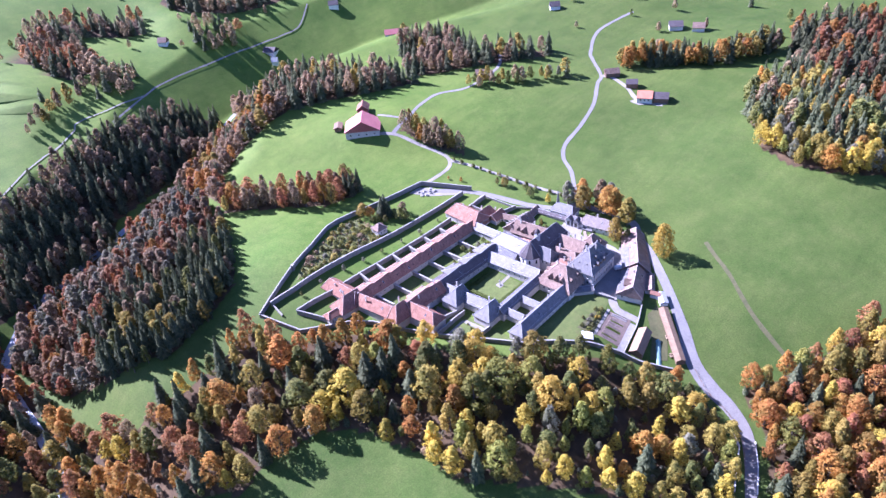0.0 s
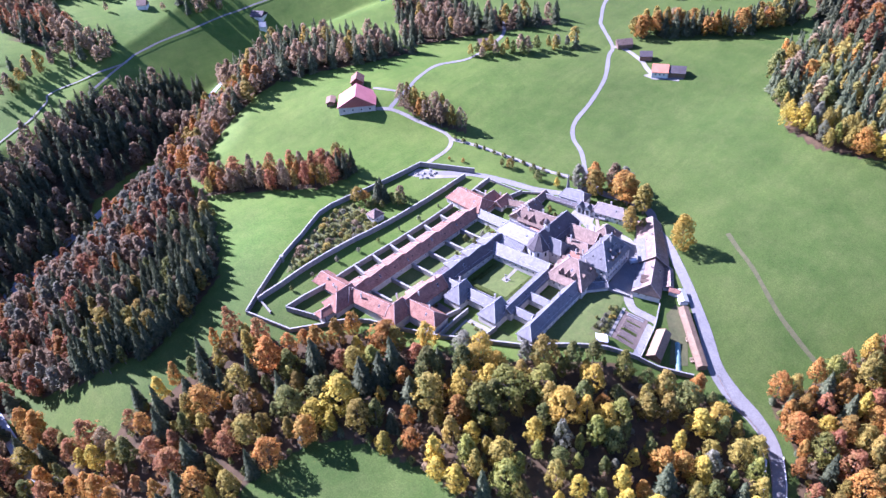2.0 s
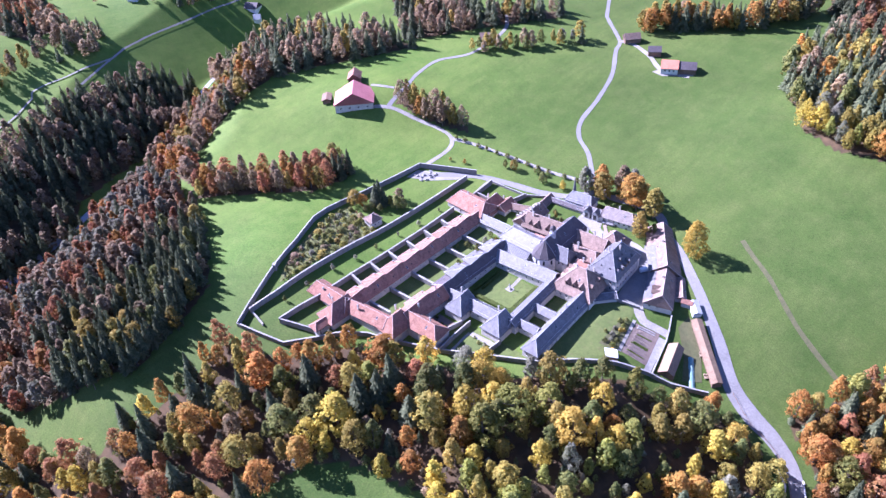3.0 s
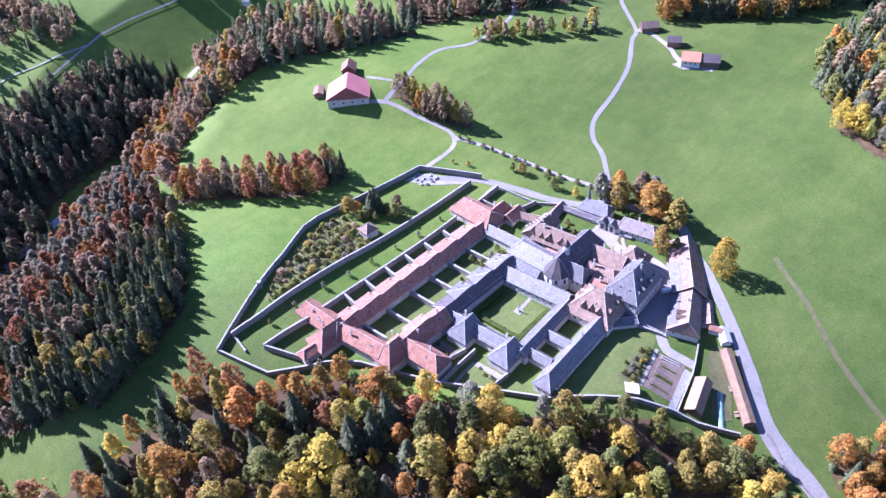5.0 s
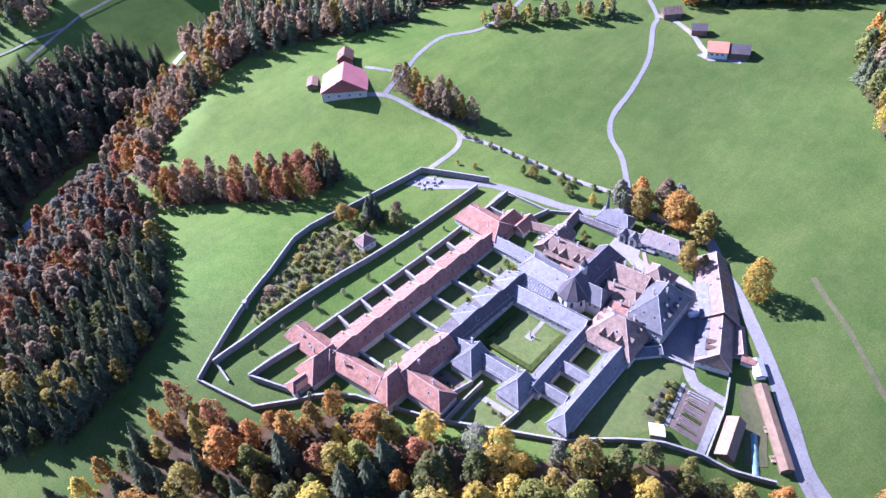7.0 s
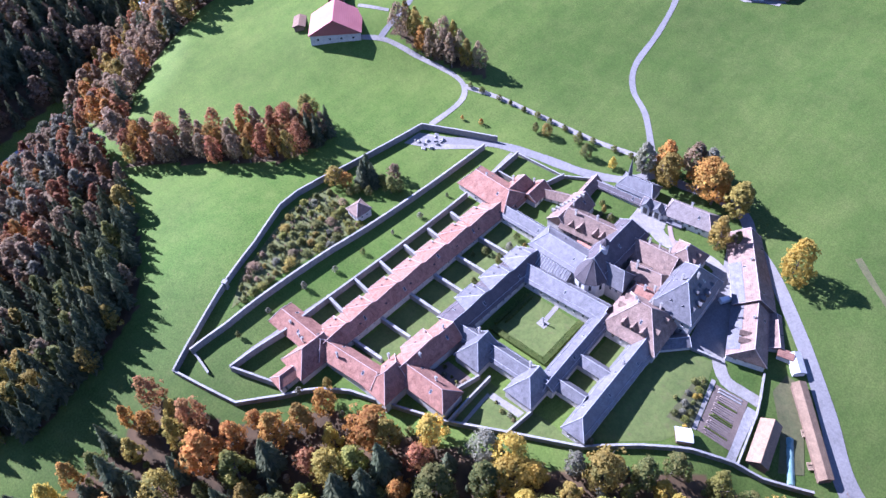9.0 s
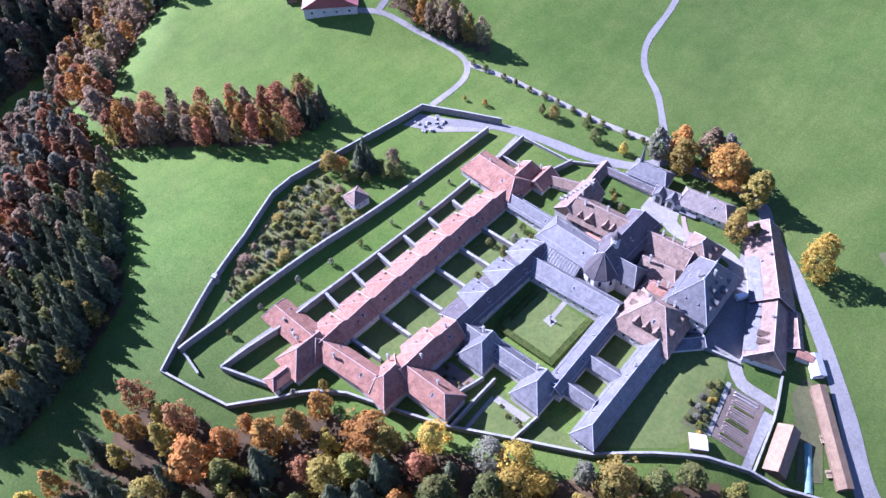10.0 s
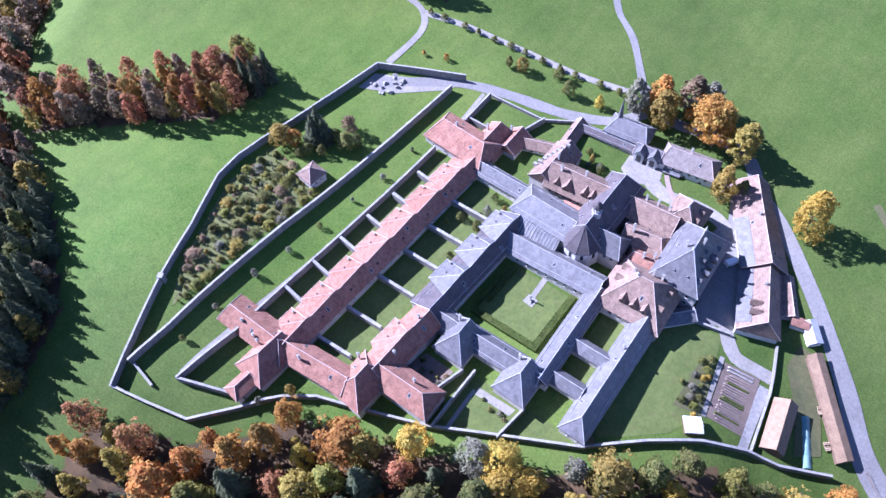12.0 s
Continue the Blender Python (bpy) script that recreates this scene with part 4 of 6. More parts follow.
building("main_house", "tall slate roofed main house with steep hipped roof", "house", (31.8, 28.2), (28.6, 52.4), 8.4, 8.0, 8.6, 17.6, 9.5, 6.5, roof=SLATE, caps=SHEET,
         windows=(("r", 8, 6.6, 1.0, 1.6), ("r", 8, 3.2, 1.0, 1.6), ("a", 4, 6.6, 1.0, 1.6), ("a", 4, 3.2, 1.0, 1.6)), dormers=(("r", 5, 6.0, 10.4, 1.0, 1.1, 1.8), ("r", 8.4, 6.0, 10.4, 1.0, 1.1, 1.8), ("r", 11.8, 6.0, 10.4, 1.0, 1.1, 1.8), ("r", 15.2, 6.0, 10.4, 1.0, 1.1, 1.8), ("r", 18.6, 6.0, 10.4, 1.0, 1.1, 1.8), ("r", 9.8, 3.4, 13.2, 0.9, 0.9, 1.5), ("r", 13.4, 3.4, 13.2, 0.9, 0.9, 1.5), ("a", 3.6, -2, 10.6, 1.1, 1.0, 1.8), ("a", 3.6, 2.4, 10.6, 1.1, 1.0, 1.8), ("l", 8, 5.4, 11, 1.1, 1.0, 1.8), ("l", 11, 5.4, 11, 1.1, 1.0, 1.8), ("l", 14, 5.4, 11, 1.1, 1.0, 1.8), ("l", 10, 3.0, 13.6, 0.9, 0.8, 1.5)), chimneys=((11, -2.5, 13, 18), (14, 1.5, 14, 18.6)))
building("stair_tower", "hipped stair tower with dark roof and finial", "tower", (20.6, 47.5), (19.4, 61), 6.2, 6.2, 7.4, 14.0, 5.5, 5.5, roof=BROWN_TILE, windows=(("r", 3, 5.4, 0.9, 1.3),), dormers=(("r", 5, 4.4, 8.6), ("r", 8.6, 4.4, 8.6)))
building("link_range", "grey roofed passage beside the main house", "range", (33.4, 20), (40.5, 29), 2.6, 3.2, 2.2, 3.8, 0, 0, roof=SLATE, caps=SHEET)
def finial(x, y, z, label):
    """A sheet metal ball and spike on a roof end."""
    f = thing("finial", (x, y, z), label, "finial")
    part("foot", Geo().tube((x, y, z - 0.3), (x, y, z + 0.5), 0.5, 0.22, 8), SHEET, f)
    part("ball", Geo().tube((x, y, z + 0.5), (x, y, z + 0.8), 0.2, 0.36, 8).tube((x, y, z + 0.8), (x, y, z + 1.1), 0.36, 0.12, 8), SHEET, f)
    part("spike", Geo().tube((x, y, z + 1.1), (x, y, z + 2.4), 0.1, 0.02, 6), SHEET, f)


for x, y, z in ((30.55, 37.6, 17.5), (29.45, 46.0, 17.5)):
    finial(x, y, z, "pale metal finial on the main house ridge")
finial(20.1, 53.0, 14.0, "pale metal finial on the stair tower roof")
finial(22.6, 21.8, 13.9, "pale metal finial on the priory house ridge")
# bell turret on the church ridge
turret = thing("bell_turret", (0.4, 30.6, 14.6), "metal clad bell turret with domed cap on the church", "turret")
part("turret_base", Geo().tube((0.4, 30.6, 13.6), (0.4, 30.6, 17.0), 1.6, 1.45, 8).tube((0.4, 30.6, 17.0), (0.4, 30.6, 17.25), 1.75, 1.75, 8), SHEET, turret)
for i in range(8):
    a = math.pi * (i + 0.5) / 4
    part("post", Geo().tube((0.4 + 1.25 * math.cos(a), 30.6 + 1.25 * math.sin(a), 17.2), (0.4 + 1.2 * math.cos(a), 30.6 + 1.2 * math.sin(a), 19.2), 0.17, 0.15, 6), SHEET, turret)
part("bell", Geo().tube((0.4, 30.6, 17.7), (0.4, 30.6, 18.6), 0.6, 0.3, 10), TIMBER, turret)
dome = Geo()
for z0, z1, r0, r1 in ((19.2, 19.45, 1.75, 1.7), (19.45, 20.2, 1.6, 1.25), (20.2, 20.8, 1.25, 0.6), (20.8, 21.3, 0.6, 0.28), (21.3, 22.8, 0.12, 0.03)):
    dome.tube((0.4, 30.6, z0), (0.4, 30.6, z1), r0, r1, 8)
part("turret_dome", dome, DARK_SLATE, turret)
# northern cells
building("corner_pavilion", "faded red tiled northern corner pavilion", "pavilion", (-69.2, 30.2), (-43.5, 31.2), 7.2, 7.2, 7.8, 12.7, 4.0, 3.5, windows=(("r", 4, 5.4, 0.9, 1.2), ("a", 2, 5.4, 0.9, 1.2)), chimneys=((9, -1, 10.5, 13.2),))
building("cell_house", "dark red tiled northern cell house", "house", (-48.4, 31), (-49.8, 46), 6.2, 5.6, 5.4, 11.6, 0, 3.0, windows=(("r", 4, 5.0, 0.8, 1.1),), chimneys=((9, -3.6, 8, 11),))
building("cell_house", "small dark red cell house with pale gable", "house", (-42.5, 37.4), (-43.6, 48), 3.8, 4.0, 6.4, 9.4, 0, 0, windows=(("r", 2, 4.8, 0.8, 1.1),), chimneys=((8, -3, 7, 10),))
building("link_range", "grey slate gallery linking row and refectory", "range", (-45.5, 26.4), (-22.5, 28.4), 3.2, 3.8, 6.2, 9.2, 0, 0, roof=SLATE, caps=SHEET, windows=(("r", 7, 4.8, 0.8, 1.1),))
building("link_range", "low slate gallery along the northern gardens", "range", (-43, 44.4), (-29, 50.6), 2.8, 2.8, 5.6, 7.6, 0, 0, roof=BROWN_TILE, windows=(("r", 4, 4.4, 0.8, 1.0),))
building("store", "narrow dark roofed store by the northern lane", "store", (-28.6, 51.5), (-31.2, 66.5), 2.4, 3.0, 5.4, 7.8, 0, 0, roof=BROWN_TILE, windows=(("r", 2, 4.6, 0.7, 0.9),))
# chapel, gate and gatehouse
building("chapel", "slate roofed chapel with slim spire", "chapel", (-22.8, 71.0), (-7.0, 74.0), 5.0, 5.0, 8.0, 11.8, 3.0, 2.6, roof=SLATE, caps=SHEET, wall=WHITE_WALL, windows=(("r", 4, 5.6, 0.9, 1.7), ("a", 1, 5.6, 1.0, 1.8)))
spire = thing("chapel_spire", (-19.6, 72.2, 10.6), "slim slate clad spire on the chapel", "spire")
part("spire_base", Geo().tube((-19.6, 72.2, 10.0), (-19.6, 72.2, 12.4), 1.1, 0.8, 8), SLATE, spire)
part("spire_tip", Geo().tube((-19.6, 72.2, 12.4), (-19.6, 72.2, 20.5), 0.9, 0.04, 8), SLATE, spire)
building("link_range", "long low dark roofed passage beside the chapel", "range", (-30, 64.6), (-9, 68.6), 2.1, 2.1, 5.4, 6.8, 0, 0, roof=DARK_SLATE, caps=SHEET)
gate = building("gate_house", "small slate roofed entrance gate with arched openings", "gate", (-9.4, 68.6), (0.2, 70.6), 3.4, 3.2, 6.0, 8.8, 0, 0, roof=SLATE, caps=MORTAR, wall=WHITE_WALL)
fr = Frame2((-9.4, 68.6), (0.2, 70.6))
# gabled porch fronts; their dark panes stand in for shade inside the archways
for s in (2.6, 7.4):
    dormer_on(gate, fr, s, 3.6, ground_at(*fr.at(s, 3.6, 0)[:2]) + 0.5, "r", 3.2, 4.0, 3.6, SLATE, WHITE_WALL)
# middle archway: no opening, its shade is a thin dark slab on the wall
for s in (5.0,):
    g = Geo()
    outline = [(-1.15, 0), (1.15, 0), (1.15, 2.0)] + [(1.15 * math.cos(a), 2.0 + 1.15 * math.sin(a)) for a in (0.5, 1.05, 1.57, 2.1, 2.64)] + [(-1.15, 2.0)]
    z0 = ground_at(*fr.at(s, 3, 0)[:2])
    g.add([fr.at(s + e, 2.6, z0 + h) for e, h in outline] + [fr.at(s + e, 2.68, z0 + h) for e, h in outline], [tuple(range(9)), tuple(range(17, 8, -1))] + [(i, (i + 1) % 9, 9 + (i + 1) % 9, 9 + i) for i in range(9)])
    part("arch", g, GLASS_DARK, gate, "thin dark slab standing in for the archway's shade")
building("gate_house", "long hipped gatehouse with white upper wall", "gatehouse", (-1, 72.6), (18, 77.2), 5.2, 5.0, 6.4, 10.4, 2.0, 3.4, roof=surface("grey brown tile", (0.14, 0.115, 0.105), (0.27, 0.235, 0.215), 0.3, 3.0, 0.85, 0.3, 0.0, courses=0.34, blotch=0.28), wall=WHITE_WALL, windows=(("r", 6, 5.2, 0.9, 1.0), ("r", 3, 3.2, 0.9, 1.2)), chimneys=((9, -1, 9.5, 11.8),))
building("porch", "low slate roofed porch in front of the gatehouse", "porch", (2.2, 69.4), (8.2, 71), 1.6, 2.2, 3.9, 5.0, 0, 0, roof=SLATE, caps=None)

# ---- farm buildings by the lane ----
building("barn", "long brown tiled barn bending along the lane", "barn", (28.6, 83.6), (49.4, 56.0), 7.4, 8.2, 3.6, 8.0, 0, 0, roof=BROWN_TILE, chimneys=((16, 1.2, 6.8, 8.6),), windows=(("r", 6, 2.4, 0.8, 0.9),), eave_l=0.9, base=-2.6)
building("barn", "long brown tiled barn with dormers and pale lower roof", "barn", (48.4, 57.6), (59.8, 36.2), 5.6, 8.2, 2.2, 6.6, 0, 2.0, roof=BROWN_TILE, chimneys=((9, 1, 5.6, 7.3),), dormers=(("r", 15.5, 4.8, 3.8), ("r", 18.6, 4.8, 3.8)), windows=(("b", 3, 0.6, 0.9, 1.1),), eave_l=0.3, base=-3.8)
for p0, p1, s0, s1, eave, ridge, half in (((28.6, 83.6), (49.4, 56.0), 15.5, 34.4, 3.6, 8.0, 8.2), ((48.4, 57.6), (59.8, 36.2), 0.5, 22.0, 2.2, 6.6, 8.2)):
    f2 = Frame2(p0, p1)
    zed = lambda u: eave + (ridge - eave) * (1 - u / half) + 0.07
    g = Geo()
    lo, hi = half + 0.05, half * 0.52
    g.add([f2.at(s0, lo, zed(lo)), f2.at(s1, lo, zed(lo)), f2.at(s1, hi, zed(hi)), f2.at(s0, hi, zed(hi)), f2.at(s0, lo, zed(lo) + 0.08), f2.at(s1, lo, zed(lo) + 0.08), f2.at(s1, hi, zed(hi) + 0.08), f2.at(s0, hi, zed(hi) + 0.08)],
          [(3, 2, 1, 0), (4, 5, 6, 7), (0, 1, 5, 4), (1, 2, 6, 5), (2, 3, 7, 6), (3, 0, 4, 7)])
    solid("roof_sheet", g, SLATE, "pale blue grey sheeting over the lower barn roof", "roof")
building("lean_to", "dark red tiled lean-to behind the barn", "annex", (55.4, 60.2), (63.6, 48.4), 1.8, 3.6, 0.3, 1.6, 0, 0, roof=BROWN_TILE)


def shed(name, label, p0, p1, left, right, wall_h, rise, roof, wall, caps=None):
    """A low building that steps with the slope it stands on."""
    z0, z1 = ground_at(*p0), ground_at(*p1)
    return building(name, label, "shed", p0, p1, left, right, z0 + wall_h, z0 + wall_h + rise, 0, 0, roof=roof, wall=wall, caps=caps, drop=z1 - z0, base=min(z0, z1) - 1.2, over=0.35)


shed("shed", "small red roofed shed beside the lane", (63.5, 47.6), (68.5, 49.6), 1.8, 1.8, 2.3, 1.0, RED_TILE, PLASTER)
shed("shed", "low whitewashed shed by the lane", (67.4, 51), (73.0, 46.2), 2.4, 2.2, 2.2, 0.8, SHEET, WHITE_WALL)
shed("cart_shed", "long tan roofed open cart shed along the lane", (74.3, 43.2), (97.6, 24.4), 2.5, 2.4, 2.6, 1.0, TAN_ROOF, TIMBER)
shed("shed", "tan roofed timber shed in the yard", (76.2, 26.2), (80.8, 11.6), 3.0, 4.0, 2.4, 2.4, TAN_ROOF, TIMBER)
shed("garden_shed", "small white roofed garden shed", (57.7, -1.8), (61.7, 1.9), 2.6, 2.4, 2.2, 0.9, surface("white sheet roof", (0.62, 0.62, 0.64), (0.78, 0.78, 0.8), 0.3, 2.0, 0.5, 0.1, 0.0), TIMBER)
# gazebo
building("gazebo", "small brown roofed square garden pavilion", "gazebo", (-85, -19.6), (-85, -11.8), 3.8, 3.8, 9.4, 12.4, 3.8, 3.8, roof=BROWN_TILE, caps=MORTAR, windows=(("r", 2, 7.6, 0.8, 1.1), ("a", 2, 7.6, 0.8, 1.1)))

# ---- walls ----
garden_wall("tall pale stone enclosure wall around the orchard meadow", [(-72.5, -106.8), (-80.3, -90.9), (-87.8, -75.2), (-95.5, -57.5), (-106.4, -38.5), (-108.8, -28.6), (-109.2, -17.7), (-107.6, 7.2), (-104.8, 35.5), (-91.5, 43.9), (-75.6, 53.4)], 3.0, 0.5)
pier = thing("wall_pier", (-87.6, -75.6, ground_at(-87.6, -75.6)), "square stone pier at the bend of the enclosure wall", "pier")
zp = ground_at(-87.6, -75.6)
part("pier_shaft", Geo().box((-87.2, -75.4, zp + 1.4), (1.5, 1.5, 4.4), 0.5), STONE_WALL, pier)
part("coping", Geo().box((-87.2, -75.4, zp + 3.7), (1.8, 1.8, 0.25), 0.5), COPING, pier)
garden_wall("long pale stone wall dividing orchard and cell gardens", [(-74.3, -98.7), (-73.6, -83.5), (-74.4, -61.1), (-75.9, -36.3), (-76.6, 2.5), (-76.6, 46.4)], 3.0, 0.6)
garden_wall("short stone wall end beside the enclosure corner", [(-73, -98), (-64, -98.5)], 1.2, 0.6)
garden_wall("curving pale stone wall above the front wood", [(-73.1, -106.9), (-61, -102.5), (-48.8, -97.6), (-40.4, -85.4), (-36.1, -78), (-33.2, -74), (-25.9, -67.2), (-13.5, -60.8), (4.4, -51.2), (20.4, -40.2), (40.4, -26.6), (53, -12.4), (64, -1.5), (75, 6.5), (84, 10), (97, 19)], 2.2, 0.6)
garden_wall("straight pale garden wall along the western cells", [(-59.5, -92), (-58, -70.3), (-58.9, -50.5), (-61.0, -12.4), (-62.0, 10.9), (-62.6, 22.6)], 3.0, 0.6)
garden_wall("pale garden wall north of the corner pavilion", [(-62.4, 38), (-63.4, 53.4)], 3.0, 0.6)
garden_wall("pale garden wall closing the corner cell garden", [(-59.5, -92), (-41, -82)], 2.8, 0.6)
for y in CELL_Y:
    garden_wall("pale stone wall between two cell gardens", [(-59.6, y), (-50.5, y + 0.3)], 2.9, 0.9)
for y in (-53.4, -40.4, -26, -13.6, -1.4, 11):
    garden_wall("pale stone wall between two inner gardens", [(-41.6 - 0.05 * (y + 50), y - 1.2), (-27.4, y + 1.4)], 2.6, 0.9)
garden_wall("thin pale wall between the northern gardens", [(-62.6, 40), (-52, 41.5)], 2.6, 0.5)
garden_wall("thin pale wall between the northern gardens", [(-44, 48), (-41.5, 58)], 2.6, 0.5)
garden_wall("thin pale wall bounding the northern garden", [(-64, 54), (-42, 58), (-31.5, 66)], 1.2, 0.4)
garden_wall("thin garden wall beside the slate pavilion", [(0.5, -32), (-1.5, -42.8)], 2.6, 0.5)
garden_wall("long thin wall between two sunken gardens", [(3.4, -30), (5.2, -51)], 2.8, 0.5)
garden_wall("thin garden wall below the slate pavilion", [(21.6, -29), (21, -40.6)], 2.6, 0.5)
garden_wall("retaining wall of the vegetable garden", [(64.8, 38.4), (68.9, 30), (70.9, 25.2), (76.0, 7.2)], 1.2, 0.5)
garden_wall("low wall between yard and lawn", [(41, 27), (52.4, 31.5)], 1.3, 0.6)
garden_wall("low wall beside the gatehouse lawn", [(18.5, 73), (20.5, 79)], 1.6, 0.5)

# ---- trees ----
def crown_broad(seed, height, radius, leaves, size, low=0.16, point=0.4, lean=0.0, loose=1.0):
    """Egg-shaped crown of many leafy boughs with gaps between them and an uneven outline."""
    rnd = np.random.RandomState(seed)
    count = int(46 + leaves / 48)
    pts, nor = [], []
    wave = rnd.uniform(0, 6.28, 6)
    for i in range(count):
        h = ((i + rnd.uniform(0, 1)) / count) ** 0.85
        a = i * 2.4 + rnd.uniform(-0.5, 0.5)
        wide = math.sin(math.pi * (0.1 + 0.86 * h) ** (0.75 + 0.0 * point)) ** 0.75 * (1 - point * max(0.0, h - 0.4))
        wide *= 1 + 0.22 * math.sin(a + wave[0]) + 0.16 * math.sin(2 * a + wave[1] + 4 * h) + 0.14 * math.sin(9 * h + wave[2] + a)
        d = radius * wide * rnd.uniform(0.35, 0.9) ** 0.6
        q = radius * rnd.uniform(0.15, 0.3) * (46 / count) ** 0.3 * 1.1 * (1 - 0.3 * h)
        c = np.array((d * math.cos(a) + lean * h * radius, d * math.sin(a), height * (low + (0.97 - low) * h) - q * 0.5))
        k = max(6, int(leaves / count * (q / (0.2 * radius)) ** 2 * rnd.uniform(0.6, 1.3)))
        u = rnd.normal(size=(k, 3)) + np.array((math.cos(a), math.sin(a), 0)) * 0.6
        u[:, 2] += 0.55
        u /= np.linalg.norm(u, axis=1)[:, None]
        flat = np.array((1.15, 1.15, 1.0))
        pts.append(c + u * flat * q * rnd.uniform(0.5, 1.0 + 0.35 * loose, (k, 1)))
        out = c - np.array((0, 0, height * 0.45))
        nor.append(u * 0.6 + 0.75 * out / max(0.1, np.linalg.norm(out)))
    return leaf_faces(np.concatenate(pts), np.concatenate(nor), size, rnd)


def leaf_faces(pts, nor, size, rnd, jitter=0.42):
    """Three-cornered sprays of leaves, scattered round the given directions."""
    n = nor + rnd.normal(size=nor.shape) * jitter
    n /= np.linalg.norm(n, axis=1)[:, None]
    t = np.cross(n, rnd.normal(size=n.shape))
    t /= np.linalg.norm(t, axis=1)[:, None]
    b = np.cross(n, t)
    s = size * rnd.uniform(0.55, 1.3, (len(pts), 1))
    q = np.stack((pts - t * s * 0.62 - b * s * 0.42, pts + t * s * 0.62 - b * s * 0.3, pts + t * s * 0.05 + b * s * 0.72), 1)
    return q.reshape(-1, 3), np.arange(len(pts) * 3).reshape(-1, 3)


def crown_spruce(seed, height, radius, tiers, spokes, low=0.08):
    """Drooping boughs in uneven tiers, each a narrow spray of needles."""
    rnd = np.random.RandomState(seed)
    v, f = [], []
    for i in range(tiers):
        h = i / tiers
        z = height * (low + (1 - low) * h)
        r = radius * (1 - h) ** 0.72 * rnd.uniform(0.8, 1.12) + 0.2
        n = max(4, int(spokes * (1 - 0.55 * h)))
        for k in range(n):
            a = 2 * math.pi * (k + rnd.uniform(-0.4, 0.4)) / n + i * 0.9
            q = r * rnd.uniform(0.65, 1.2)
            w = 0.5 * q * rnd.uniform(0.6, 1.15) + 0.2
            c, s = math.cos(a), math.sin(a)
            lift = height / tiers * rnd.uniform(0.8, 1.5)
            for half in (-1, 1):
                o = len(v)
                for d, e, dz in ((0.05, 0, lift), (q * 0.62, half * w * 0.55, -0.2 * q), (q, half * w * 0.06, -0.3 * q)):
                    v.append((d * c - e * s, d * s + e * c, z + dz + rnd.uniform(-0.1, 0.1)))
                f.append((o, o + 1, o + 2) if half > 0 else (o, o + 2, o + 1))
    return np.array(v), np.array(f)


def array_mesh(name, v, f, material):
    me = bpy.data.meshes.new(name)
    me.from_pydata(v.tolist(), [], f.tolist())
    me.materials.append(material)
    return me


def trunk_geo(seed, height, radius, limbs=5, spruce=False):
    rnd = random.Random(seed)
    g = Geo()
    top = height * (0.95 if spruce else 0.72)
    bend = (rnd.uniform(-0.3, 0.3), rnd.uniform(-0.3, 0.3))
    g.tube((0, 0, -1.2), (bend[0], bend[1], height * 0.34), radius * 1.15, radius * 0.8, 7)
    g.tube((bend[0], bend[1], height * 0.34), (0, 0, top), radius * 0.8, radius * 0.18, 6)
    if not spruce:
        for i in range(limbs):
            a = i * 2.4 + rnd.uniform(-0.4, 0.4)
            z = height * rnd.uniform(0.28, 0.5)
            d = height * rnd.uniform(0.14, 0.22)
            g.tube((bend[0] * 0.8, bend[1] * 0.8, z), (d * math.cos(a), d * math.sin(a), z + height * rnd.uniform(0.16, 0.28)), radius * 0.42, radius * 0.1, 5)
    return g


SHAPES = ((3.9, 0.16, 0.4, 0.0), (3.2, 0.14, 0.6, 0.15), (4.5, 0.2, 0.25, 0.0), (3.5, 0.24, 0.8, -0.2), (4.0, 0.1, 0.55, 0.25), (2.8, 0.18, 0.5, 0.0), (4.9, 0.22, 0.2, -0.15))
BROAD = [(crown_broad(11 + i, 15, r, 3500, 0.5, low, pt, ln), trunk_geo(i, 15, 0.27).data("trunk", [BARK])) for i, (r, low, pt, ln) in enumerate(SHAPES)]
SPRUCES = [(crown_spruce(31 + i, 20, r, 26, 15), trunk_geo(40 + i, 20, 0.28, 0, True).data("trunk", [BARK])) for i, r in enumerate((4.4, 3.8, 4.9))]
TALL_SPRUCES = [(array_mesh("crown", *crown_spruce(51 + i, 20, r, 22, 14, 0.34), LEAF["spruce"]), SPRUCES[i][1]) for i, r in enumerate((3.2, 2.8, 3.6))]
CROWN_MESH = {}
for tone in LEAF:
    if tone == "spruce":
        CROWN_MESH[tone] = [(array_mesh("crown", v, f, LEAF[tone]), t) for (v, f), t in SPRUCES]
    else:
        CROWN_MESH[tone] = [(array_mesh("crown", v, f, LEAF[tone]), t) for (v, f), t in BROAD]
TREE_WORDS = {
    "yellow": "bright yellow autumn broadleaf", "gold": "golden olive autumn broadleaf", "lime": "yellow green autumn broadleaf", "orange": "orange autumn broadleaf", "rust": "rust red autumn beech",
    "brown": "brown leaved autumn broadleaf", "green": "mostly green broadleaf", "grey": "grey green sparse broadleaf", "spruce": "dark green spruce",
}
TREE_RND = random.Random(7)


